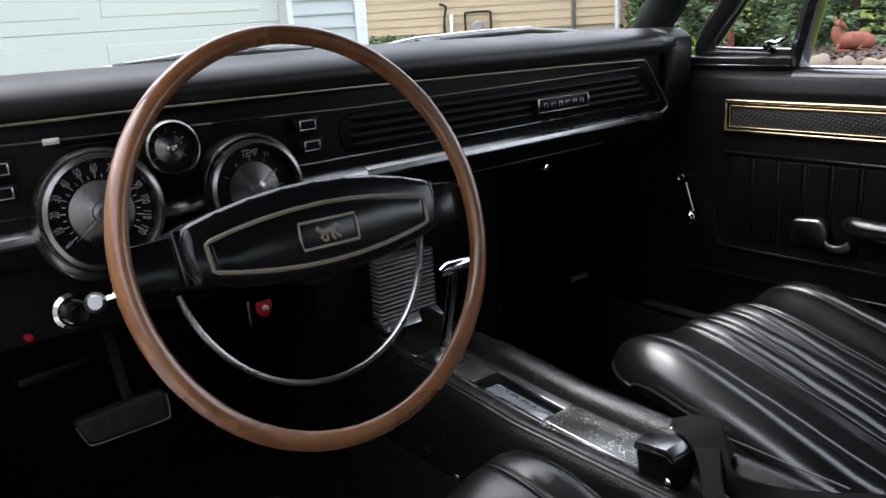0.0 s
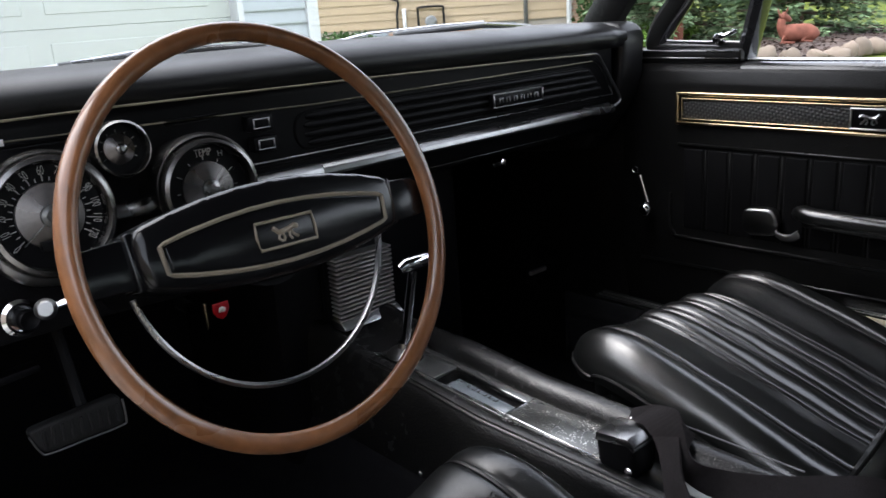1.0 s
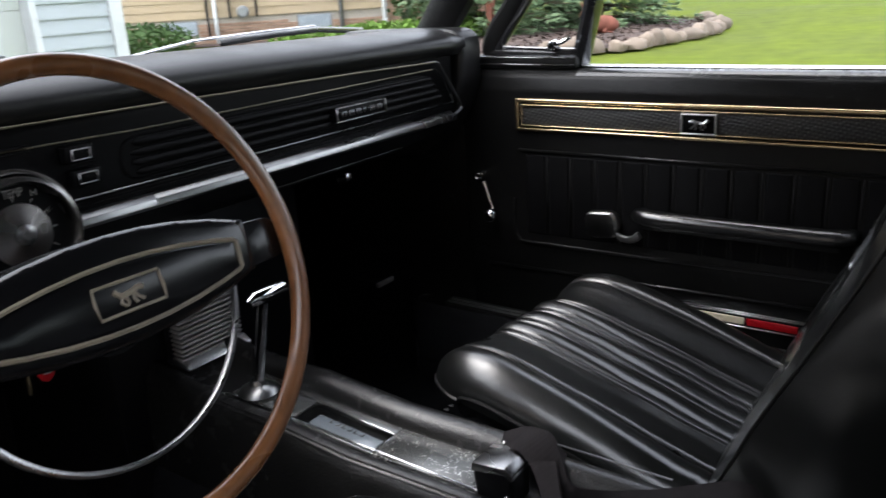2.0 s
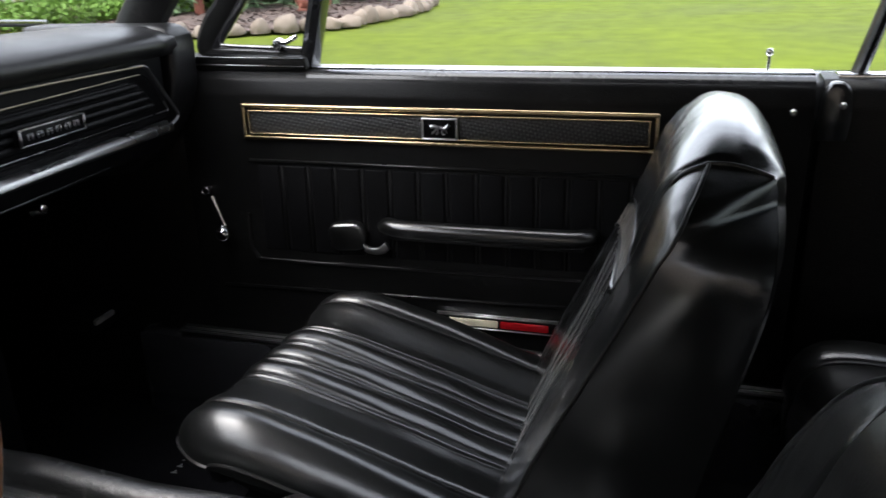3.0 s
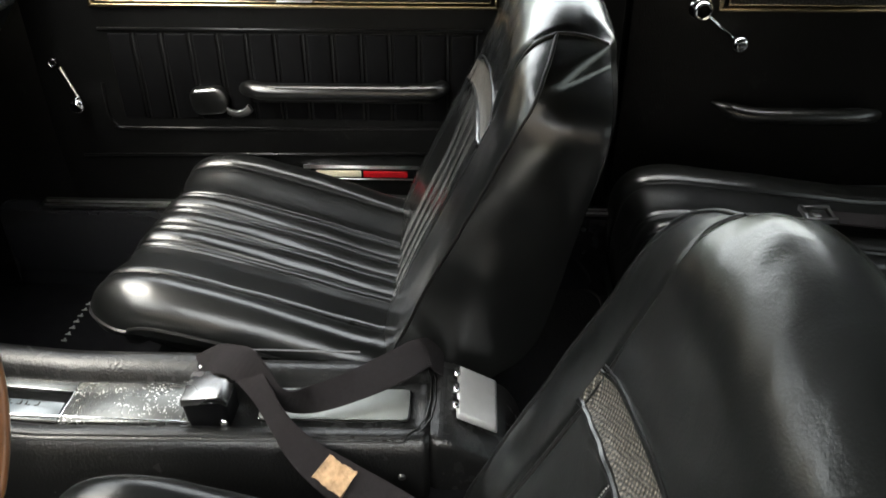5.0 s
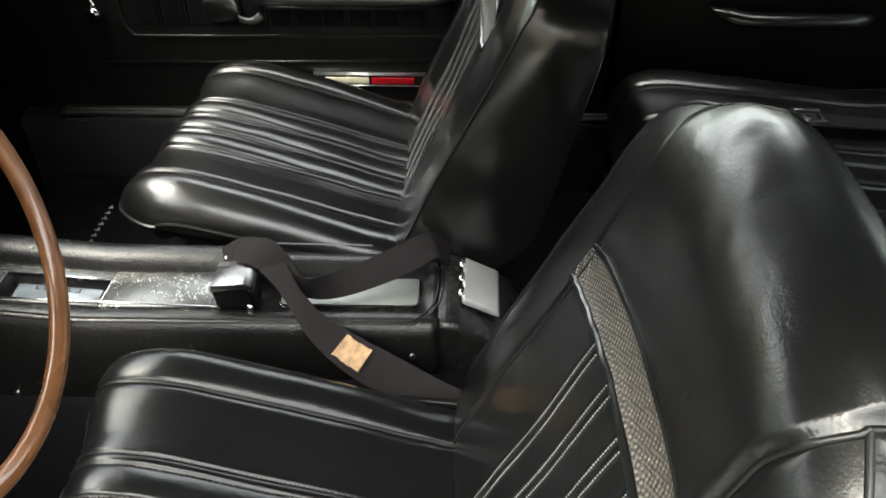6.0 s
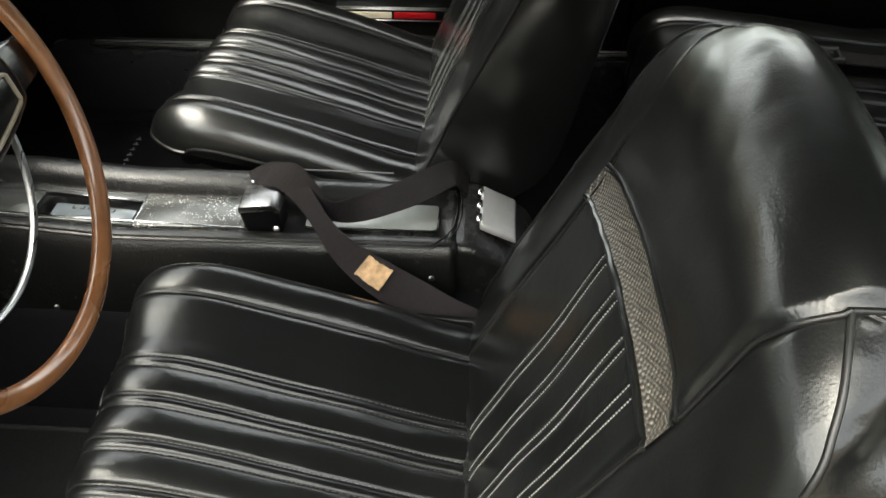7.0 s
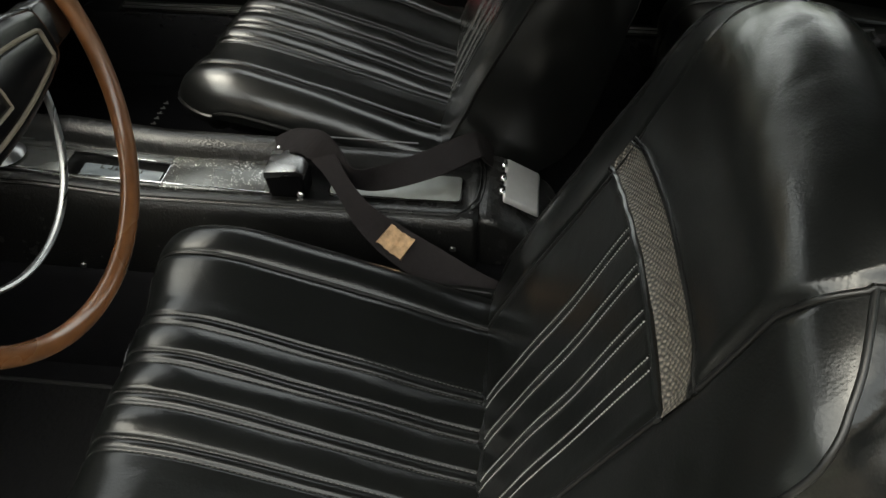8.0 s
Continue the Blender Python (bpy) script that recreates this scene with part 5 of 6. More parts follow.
hub = [(-0.134, 0.030)] + [(u, 0.0505 - 0.0205 * (u / 0.134) ** 2) for u in (-0.10, -0.067, -0.033, 0, 0.033, 0.067, 0.10)] + [(0.134, 0.030), (0.137, 0.004), (0.132, -0.020)] + [(u, -0.0385 + 0.0185 * (u / 0.132) ** 2) for u in (0.10, 0.067, 0.033, 0, -0.033, -0.067, -0.10)] + [(-0.132, -0.020), (-0.137, 0.004)]
hub = [turn_uv(u, v) for u, v in hub][::-1]
part("hub_pad", wheel_prism(hub, -0.055, 0.006, 0.010, 3), HUBPAD, wheel, "black padded hub with bevelled edge")
for s in (-1, 1):
    box_uv = [(s * 0.126, -0.017), (s * 0.172, -0.016), (s * 0.183, -0.012), (s * 0.183, 0.016), (s * 0.172, 0.024), (s * 0.126, 0.027)]
    part("spoke", wheel_prism([turn_uv(u, v) for u, v in box_uv], -0.040, -0.006, 0.004, 2), HUBPAD, wheel, "wide black box spoke")
    part("spoke_rib", wheel_prism([turn_uv(s * u, v) for u, v in ((0.130, -0.019), (0.138, -0.019), (0.140, 0.029), (0.131, 0.030))], -0.040, -0.002, 0.003, 2), HUBPAD, wheel)
trim = [(-0.117, 0.0125), (-0.113, 0.0145)] + [(u, 0.0275 - 0.013 * (u / 0.113) ** 2) for u in (-0.09, -0.06, -0.03, 0, 0.03, 0.06, 0.09)] + [(0.113, 0.0145), (0.117, 0.0125), (0.115, -0.0105), (0.111, -0.0125)] + [(u, -0.0255 + 0.013 * (u / 0.111) ** 2) for u in (0.09, 0.06, 0.03, 0, -0.03, -0.06, -0.09)] + [(-0.111, -0.0125), (-0.115, -0.0105)]
part("hub_trim", tube([on_wheel(*turn_uv(u, v), 0.0066) for u, v in trim], 0.0022, 6, closed=True), TAN, wheel, "tan outline on the hub")
part("hub_field", wheel_prism([turn_uv(u * 0.965, v * 0.86) for u, v in trim][::-1], 0.002, 0.0078, 0.0012, 2), HUBPAD, wheel)
part("emblem_frame", tube([on_wheel(*turn_uv(u, vv), 0.0082) for u, vv in ((-0.030, -0.0115), (0.030, -0.0115), (0.031, 0.0), (0.030, 0.0125), (-0.030, 0.0125), (-0.031, 0.0))], 0.0015, 6, closed=True), TAN, wheel)
part("emblem_figure", cat_shape(on_wheel(0, 0, 0.0078), W_R, W_UP, W_AX, 0.0145), TAN, wheel, "plain cat-like emblem")
arc = [on_wheel(0.135 * math.cos(a), 0.135 * math.sin(a), -0.035) for a in [radians(188.5 + 160 * k / 40) for k in range(41)]]
part("horn_ring", tube(arc, 0.0042, 8, flat=0.7), BRUSHED, wheel, "chrome horn half-ring")
column = part("column", tube([on_wheel(0, 0, -0.03), on_wheel(0, 0, -0.10), on_wheel(0, -0.01, -0.55)], [0.045, 0.035, 0.033], 20), DARK, wheel, "black steering column")
part("turn_lever", tube(catmull([(-0.36, 0.06, 0.80), (-0.43, 0.07, 0.797), (-0.50, 0.085, 0.785)], 5), [0.004] * 11, 8), CHROME, wheel, "chrome turn signal lever")
part("lever_knob", lathe([(0, 0.008), (0.007, 0.008), (0.011, 0.003), (0.011, -0.003), (0.004, -0.012)], (-0.512, 0.08, 0.786), (-0.3, -1, 0.3), 18), PEWTER, wheel)
key = thing("ignition_key", "ignition key with red round fob hanging from dash", "key", (-0.30, 0.155, 0.70))
part("key_blade", box((-0.3185, 0.15, 0.682), (-0.3155, 0.156, 0.716), 0.001), GOLD, key, "worn brass key blade")
fob = part("key_fob", prism([(-0.3085, 0.713), (-0.287, 0.713), (-0.2865, 0.703), (-0.291, 0.694), (-0.2975, 0.690), (-0.304, 0.694), (-0.309, 0.703)], 0.147, 0.151, "y", 0.0012, 2), ENAMEL, key, "dark red enamel shield fob")
part("fob_mark", prism([(-0.302, 0.701), (-0.293, 0.700), (-0.292, 0.705), (-0.297, 0.708), (-0.301, 0.706)], 0.1462, 0.1475, "y"), WHITEISH, fob)
part("key_lock", lathe([(0.008, 0), (0.008, -0.03), (0, -0.03), (0, 0)], (-0.317, 0.195, 0.70), (0, -1, 0), 16), DARK, key)

# pedals
brake = thing("brake_pedal", "wide ribbed rubber brake pedal with bright edge", "pedal", (-0.42, 0.36, 0.5))
part("pad", prism([(-0.500, 0.537), (-0.494, 0.542), (-0.380, 0.549), (-0.373, 0.543), (-0.372, 0.508), (-0.379, 0.502), (-0.478, 0.501), (-0.487, 0.506)], 0.352, 0.372, "y", 0.005, 3), RUBBER, brake, "black rubber pad")
for k in range(9):
    x = -0.484 + k * 0.0125
    part("tread_rib", box((x, 0.3495, 0.511), (x + 0.005, 0.353, 0.538), 0.001, 1), RUBBER, brake)
part("pad_edge", tube(catmull([(-0.499, 0.354, 0.533), (-0.489, 0.354, 0.506), (-0.478, 0.354, 0.4995), (-0.430, 0.354, 0.4998), (-0.379, 0.354, 0.5008), (-0.371, 0.354, 0.508), (-0.3715, 0.354, 0.54)], 3), 0.0016, 6), DULL, brake)
part("pedal_arm", tube([(-0.42, 0.372, 0.51), (-0.42, 0.42, 0.62), (-0.42, 0.5, 0.76)], 0.01, 8), DARK, brake)

# ---- centre console ----
con = thing("centre_console", "black vinyl centre console with worn shifter plate", "console", (0.04, -0.1, 0.3))


def con_z(y):
    return 0.521 + 0.09 * (y + 0.07) if y < 0.1 else 0.536 + 0.12 * smooth01(0.1, 0.4, y) * (y - 0.1)


def con_slant(y):
    """The console runs slightly towards the passenger at its rear."""
    return 0.11 * max(0.0, -0.05 - y)


def con_edges(y):
    return -0.056 + con_slant(y), 0.092 + con_slant(y)


def con_section(y):
    t = con_z(y)
    wl, wr = con_edges(y)
    pad = 0.013 - 0.010 * smooth01(-0.235, -0.26, y) - 0.006 * smooth01(0.12, 0.3, y)   # tall padded rail, then a low one
    well = -0.012 + 0.011 * smooth01(-0.476, -0.496, y)                                  # the tray closes round at the back
    return [(wl - 0.022, 0.30), (wl - 0.014, t - 0.06), (wl - 0.008, t - 0.022), (wl - 0.002, t - 0.006), (wl + 0.006, t - 0.0005), (wl + 0.018, t - 0.0005), (wl + 0.025, t - 0.005), (wl + 0.028, t + well),
            (wr - 0.049, t + well), (wr - 0.046, t - 0.004), (wr - 0.042, t + pad - 0.008), (wr - 0.036, t + pad - 0.001), (wr - 0.024, t + pad + 0.003), (wr - 0.010, t + pad - 0.001), (wr - 0.002, t + pad - 0.010), (wr + 0.004, t - 0.03), (wr + 0.012, 0.30)]


ys = [-0.50 + 0.86 * k / 86 for k in range(87)]
v = []
for y in ys:
    v += [(x, y, z) for x, z in con_section(y)]
m, w = len(con_section(0)), len(ys)
f = [(j * m + i, (j + 1) * m + i, (j + 1) * m + (i + 1) % m, j * m + (i + 1) % m) for j in range(w - 1) for i in range(m)]
f += [tuple(range(m)), tuple((w - 1) * m + i for i in range(m))[::-1]]
raw("console_body", v, f, CONSOLE, con, "black grained vinyl console")
part("rear_end", prism([(-0.497, 0.30), (-0.497, 0.482), (-0.515, 0.484), (-0.53, 0.480), (-0.60, 0.437), (-0.62, 0.40), (-0.62, 0.30)], -0.010, 0.146, "x", 0.014, 4), CONSOLE, con)
seam = [(con_edges(y)[0] + 0.004, y, con_z(y) - 0.0005) for y in ys[3:70]][::-1]
seam += [(0.012, -0.486, con_z(-0.49) + 0.001), (0.030, -0.495, con_z(-0.49) + 0.002), (0.060, -0.499, con_z(-0.49) + 0.003), (0.100, -0.498, con_z(-0.49) + 0.003), (0.122, -0.490, con_z(-0.49) + 0.004), (0.130, -0.475, con_z(-0.47) + 0.004)]
for o in (0.0, 0.006):
    part("welt_seam", tube([(x - o * (1 if k < 67 else 0), y - o * (0 if k < 67 else 1), z - o * 0.35) for k, (x, y, z) in enumerate(seam)], 0.0013, 5), PIPING, con)


def slab(x0, x1, y0, y1, up, t, material, name, label="", bev=0.001, cut=0.0, parent=None):
    """A flat piece on the sloping console floor; cut rounds its corners in plan."""
    c = cut
    pts = [(x0, y0), (x1, y0), (x1, y1), (x0, y1)] if not c else [(x0 + c, y0), (x1 - c, y0), (x1 - c * 0.3, y0 + c * 0.3), (x1, y0 + c), (x1, y1 - c), (x1 - c * 0.3, y1 - c * 0.3), (x1 - c, y1), (x0 + c, y1), (x0 + c * 0.3, y1 - c * 0.3), (x0, y1 - c), (x0, y0 + c), (x0 + c * 0.3, y0 + c * 0.3)]
    bm = bmesh.new()
    lo = [bm.verts.new((x + con_slant(y), y, con_z(y) + up)) for x, y in pts]
    hi = [bm.verts.new((x + con_slant(y), y, con_z(y) + up + t)) for x, y in pts]
    bm.faces.new(lo[::-1])
    bm.faces.new(hi)
    n = len(pts)
    for i in range(n):
        bm.faces.new((lo[i], lo[(i + 1) % n], hi[(i + 1) % n], hi[i]))
    bmesh.ops.bevel(bm, geom=bm.edges[:], offset=bev, segments=2, profile=0.5, affect='EDGES')
    return part(name, bm, material, parent or con, label)


plate = slab(-0.026, 0.042, -0.232, -0.063, -0.011, 0.006, WORN_SPECKED, "shift_plate", "worn black shift plate with bare specks")
slab(0.026, 0.042, -0.0628, 0.20, -0.011, 0.006, WORN, "plate_side")
slab(-0.026, -0.021, -0.0628, 0.20, -0.011, 0.006, WORN, "plate_side")
slab(-0.0208, 0.0258, 0.075, 0.20, -0.011, 0.006, WORN, "plate_front")
slab(-0.0208, 0.0258, -0.0625, 0.0745, -0.016, 0.004, DARK, "slot_floor")
ind = slab(-0.0190, 0.008, -0.058, 0.052, -0.0125, 0.005, DIALFACE, "gear_indicator", "blue-grey gear indicator with letter marks")
for k in range(6):
    y = -0.030 + k * 0.0105
    slab(-0.001, 0.0005, y, y + 0.006, -0.0078, 0.0008, RUBBER, "letter_bar", "", 0.0002, parent=ind)
    slab(0.0004, 0.006, y + 0.004 * (k % 2), y + 0.004 * (k % 2) + 0.0018, -0.0078, 0.0008, RUBBER, "letter_bar", "", 0.0002, parent=ind)
slab(-0.0290, -0.0262, -0.232, 0.20, -0.011, 0.0085, CHROME, "plate_edge", "bright plate edge")
slab(0.0424, 0.0440, -0.232, 0.20, -0.011, 0.007, BRUSHED, "plate_edge")
slab(-0.021, 0.0258, -0.0645, -0.0630, -0.011, 0.0072, CHROME, "slot_edge")
slab(0.0240, 0.0258, -0.063, 0.075, -0.011, 0.0072, CHROME, "slot_edge")
slab(-0.018, 0.041, -0.474, -0.288, -0.0115, 0.0046, CHROME, "tray_rim", "bright rounded tray rim", 0.001, 0.007)
slab(-0.0158, 0.0388, -0.4718, -0.290, -0.0085, 0.0022, TRAYPLATE, "tray_floor", "", 0.0005, 0.006)
part("rail_clip", tube([(0.060, -0.212, 0.512), (0.060, -0.212, 0.534)], 0.004, 8), CHROME, con)
part("rail_edge", tube([(0.098 + con_slant(y), y, con_z(y) + 0.005) for y in (-0.25, -0.32, -0.40)], 0.0013, 6), DULL, con)
lid = part("ashtray_lid", prism([(-0.531, 0.482), (-0.534, 0.494), (-0.583, 0.469), (-0.584, 0.456)], 0.030, 0.119, "x", 0.004, 3), LIDPLATE, con, "chrome ashtray lid")
for k in range(3):
    part("hinge_knuckle", tube([(0.038 + k * 0.030, -0.531, 0.491), (0.052 + k * 0.030, -0.531, 0.491)], 0.005, 8), CHROME, lid)
for y, z in ((-0.468, 0.44), (0.06, 0.40)):
    part("screw", lathe([(0, 0.003), (0.003, 0.003), (0.005, 0)], (con_edges(y)[0] - 0.017, y, z), (-1, 0, 0.1), 12), DULL, con)
part("front_edge", tube(catmull([(-0.045, 0.335, 0.545), (-0.046, 0.29, 0.535), (-0.035, 0.235, 0.532), (-0.022, 0.205, 0.530)], 5), 0.002, 6), CHROME, con)
shifter = thing("shift_lever", "chrome floor shift lever with T-handle", "gear lever", (0.0, 0.15, 0.54))
part("lever", tube([(0.0, 0.165, 0.54), (0.0, 0.15, 0.60), (0.0, 0.13, 0.68)], [0.010, 0.009, 0.008], 10, flat=0.7), CHROME, shifter)
part("handle", tube([(-0.03, 0.125, 0.688), (-0.02, 0.125, 0.692), (0.03, 0.125, 0.692), (0.04, 0.125, 0.688)], [0.007, 0.011, 0.011, 0.007], 12), CHROME, shifter, "chrome T-handle")
part("base", lathe([(0.03, 0), (0.026, 0.006), (0.012, 0.012), (0.01, 0.02)], (0.0, 0.165, 0.535), (0, 0, 1), 24), PEWTER, shifter)
panel = thing("ribbed_panel", "ribbed metal panel at the console front", "panel", (0.03, 0.33, 0.56))
part("backing", box((-0.03, 0.325, 0.53), (0.10, 0.34, 0.68), 0.004), DARK, panel)
for k in range(15):
    part("rib", box((-0.022, 0.300, 0.557 + k * 0.0075), (0.095, 0.328, 0.5612 + k * 0.0075), 0.0015, 1), ALLOY, panel)
part("chrome_edge", prism([(0.290, 0.545), (0.285, 0.549), (0.300, 0.559), (0.327, 0.561), (0.327, 0.545)], -0.025, 0.098, "x", 0.0015), SATIN, panel, "bright ledge")


# ---- seat belts ----
def strap(path, width, normals, t=0.0015):
    """A flat webbing band along a path, its face turned to the given normals."""
    pts = catmull(path, 6)
    ns = catmull(normals, 6)
    ws = [v.x for v in catmull([(q, 0, 0) for q in width], 6)] if isinstance(width, list) else [width] * len(pts)
    bm = bmesh.new()
    rows = []
    for i, p in enumerate(pts):
        d = (pts[min(i + 1, len(pts) - 1)] - pts[max(i - 1, 0)]).normalized()
        nn = (ns[i] - d * ns[i].dot(d)).normalized()
        s = d.cross(nn) * ws[i] / 2
        rows.append([bm.verts.new(p + s * a + nn * (b * t)) for a, b in ((-1, -1), (1, -1), (1, 1), (-1, 1))])
    for a, b in zip(rows, rows[1:]):
        for k in range(4):
            bm.faces.new((a[k], a[(k + 1) % 4], b[(k + 1) % 4], b[k]))
    bm.faces.new(rows[0][::-1])
    bm.faces.new(rows[-1])
    return bm


belt = thing("seat_belt", "black webbing lap belt draped over the console", "seat belt", (0.0, -0.3, 0.45))
over = [(0.055, -0.212, 0.530), (0.062, -0.240, 0.542), (0.048, -0.268, 0.547), (0.014, -0.296, 0.543), (-0.022, -0.325, 0.526), (-0.049, -0.357, 0.503), (-0.068, -0.400, 0.480), (-0.091, -0.455, 0.463), (-0.114, -0.507, 0.450), (-0.120, -0.570, 0.425)]
part("webbing", strap(over, [0.046, 0.046, 0.040, 0.030, 0.027, 0.036, 0.048, 0.050, 0.050, 0.050], [(-0.5, 0.6, 0.8), (-0.3, 0.4, 0.9), (0.1, 0.2, 1), (-0.7, 0.3, 0.7), (-0.9, 0.2, 0.5), (-0.7, 0, 0.7), (-0.6, 0, 0.8), (-0.55, 0, 0.8), (-0.5, 0.1, 0.8), (-0.4, 0.3, 0.8)]), FABRIC, belt)
under = [(0.058, -0.225, 0.540), (0.044, -0.262, 0.557), (0.026, -0.295, 0.548), (0.010, -0.322, 0.528), (0.030, -0.360, 0.511), (0.062, -0.413, 0.510), (0.088, -0.453, 0.514), (0.118, -0.488, 0.513), (0.130, -0.512, 0.490)]
part("webbing", strap(under, [0.044, 0.044, 0.038, 0.030, 0.034, 0.040, 0.044, 0.044, 0.044], [(-0.2, 0.2, 1), (-0.2, 0.3, 1), (-0.8, 0.5, 0.5), (-1, 0.1, 0.15), (-0.75, -0.1, 0.6), (-0.6, 0, 0.8), (-0.5, 0, 0.85), (-0.4, 0, 0.9), (-0.3, -0.5, 0.8)]), FABRIC, belt)
part("webbing", strap([(0.060, -0.214, 0.520), (0.066, -0.236, 0.541), (0.072, -0.262, 0.536), (0.078, -0.285, 0.515)], 0.046, [(-0.3, 0.6, 0.8), (0, 0.1, 1), (0.2, -0.3, 1), (0.3, -0.6, 0.8)]), FABRIC, belt)
tag_bm = strap([(-0.0600, -0.380, 0.4935), (-0.0660, -0.392, 0.4872), (-0.0715, -0.404, 0.4822), (-0.0755, -0.413, 0.4790)], 0.031, [(-0.62, 0, 0.8)] * 4, 0.0018)
for q in tag_bm.verts:
    q.co += Vector((noise.noise(q.co * 160), noise.noise(q.co * 160 + Vector((9, 0, 0))), 0)) * 0.0035
part("care_label", tag_bm, LABEL, belt, "torn worn tan label")
part("buckle", prism([(-0.212, 0.492), (-0.208, 0.530), (-0.214, 0.541), (-0.256, 0.545), (-0.263, 0.539), (-0.262, 0.490)], -0.010, 0.036, "x", 0.006, 3), DARK, belt, "black buckle body")
part("buckle_plate", prism([(-0.208, 0.530), (-0.210, 0.543), (-0.256, 0.5485), (-0.266, 0.541), (-0.264, 0.532), (-0.255, 0.538), (-0.216, 0.533)], -0.012, 0.038, "x", 0.002, 2), PEWTER, belt, "chrome buckle face")
part("buckle_rivet", lathe([(0, 0.003), (0.004, 0.002), (0.0055, 0)], (-0.0102, -0.256, 0.505), (-1, 0, 0), 12), CHROME, belt)


rear_belt = thing("lap_belt", "black rear lap belt with chrome buckle lying on the seat", "seat belt", (0.45, -1.12, 0.48))
part("webbing", strap([(0.47, -1.30, 0.511), (0.466, -1.22, 0.518), (0.462, -1.15, 0.526), (0.458, -1.11, 0.531)], 0.042, [(0, 0.12, 1)] * 4), FABRIC, rear_belt)
part("buckle", merge(box((0.436, -1.132, 0.529), (0.482, -1.126, 0.537), 0.002), box((0.436, -1.088, 0.532), (0.482, -1.081, 0.541), 0.002), box((0.436, -1.132, 0.530), (0.443, -1.081, 0.540), 0.002), box((0.475, -1.132, 0.530), (0.482, -1.081, 0.540), 0.002)), PEWTER, rear_belt, "chrome belt buckle")
part("buckle_tongue", box((0.446, -1.122, 0.528), (0.472, -1.098, 0.536), 0.002), PEWTER, rear_belt)
part("belt_button", lathe([(0.015, 0), (0.015, 0.005), (0.011, 0.009), (0, 0.0095)], (0.255, -1.105, 0.527), (0, 0.12, 1), 20), SATIN, rear_belt, "round chrome push button")



# ---- outdoors ----
def tufts(name, centre, spread, count, size, material, parent, label="", seed=1, cone=False):
    """A crown of many small leaf clumps with an uneven outline."""
    rnd = random.Random(seed)
    v, f = [], []
    for _ in range(count):
        while True:
            p = Vector((rnd.uniform(-1, 1), rnd.uniform(-1, 1), rnd.uniform(-1, 1)))
            if p.length < 1 and p.length > 0.35:
                break
        if cone:
            h = (p.z + 1) / 2
            p.x *= 1.05 - h
            p.y *= 1.05 - h
        p *= 1 + 0.18 * noise.noise(p * 2.3 + Vector((seed, 0, 0)))
        c = Vector(centre) + Vector((p.x * spread[0], p.y * spread[1], p.z * spread[2]))
        d = Vector((rnd.uniform(-1, 1), rnd.uniform(-1, 1), rnd.uniform(-0.4, 0.9))).normalized()
        s = d.orthogonal().normalized()
        s.rotate(Matrix.Rotation(rnd.uniform(0, 6.28), 3, d))
        ln = size * rnd.uniform(0.7, 1.4)
        b = len(v)
        v += [c - s * ln * 0.25, c + d * ln * 0.5 + s * ln * 0.3, c + d * ln, c + d * ln * 0.5 - s * ln * 0.3]
        f.append((b, b + 1, b + 2, b + 3))
    return raw(name, v, f, material, parent, label, False)


def shrub(at, r, h, seed, label, leaf=0.09, count=1600, material=None):
    s = thing("shrub", label, "shrub", (at[0], at[1], 0))
    rnd = random.Random(seed)
    stems = [tube([(at[0] + rnd.uniform(-0.08, 0.08), at[1] + rnd.uniform(-0.08, 0.08), -0.05), (at[0] + rnd.uniform(-r, r) * 0.6, at[1] + rnd.uniform(-r, r) * 0.6, h * 0.75)], [0.025, 0.008], 5) for _ in range(7)]
    part("stems", merge(*stems), BARK, s)
    tufts("foliage", (at[0], at[1], h * 0.52), (r, r, h * 0.52), count, leaf, material or LEAF, s, "", seed)
    return s


def spruce(at, r, h, seed, label):
    """A low-skirted spruce: trunk, drooping whorls of limbs and many needle sprays."""
    t = thing("spruce_tree", label, "tree", (at[0], at[1], 0))
    part("trunk", tube([(at[0], at[1], -0.1), (at[0], at[1], h * 0.5), (at[0], at[1], h)], [0.11, 0.07, 0.015], 8), BARK, t)
    rnd = random.Random(seed)
    limbs, v, f = [], [], []
    for lv in range(20):
        z = 0.25 + (h - 0.4) * lv / 19
        rr = r * (1 - lv / 20.5)
        for k in range(11):
            a = k * 2 * math.pi / 11 + lv * 0.7 + rnd.uniform(-0.2, 0.2)
            ln = rr * rnd.uniform(0.75, 1.1)
            d = Vector((math.cos(a), math.sin(a), 0))
            tip = Vector((at[0], at[1], z)) + d * ln + Vector((0, 0, -0.12 * ln + 0.12))
            limbs.append(tube([(at[0], at[1], z), tip], [0.02, 0.005], 4))
            for q in range(120):
                w = rnd.uniform(0.25, 1.0)
                c = Vector((at[0], at[1], z)).lerp(tip, w) + Vector((0, 0, rnd.uniform(-0.12, 0.06)))
                side = d.cross(Vector((0, 0, 1))) * rnd.uniform(-1, 1)
                g = (d * rnd.uniform(0.2, 1) + side + Vector((0, 0, rnd.uniform(-0.3, 0.25)))).normalized()
                nrm = g.orthogonal().normalized() if rnd.random() < 0.3 else g.cross(Vector((0, 0, 1))).normalized()
                sz = rnd.uniform(0.10, 0.24)
                b = len(v)
                v += [c, c + g * sz * 0.5 + nrm * sz * 0.16, c + g * sz, c + g * sz * 0.5 - nrm * sz * 0.16]
                f.append((b, b + 1, b + 2, b + 3))
    part("branch_work", merge(*limbs), BARK, t)["kind"] = "stuff"
    raw("needles", v, f, NEEDLE, t, "", False)
    return t


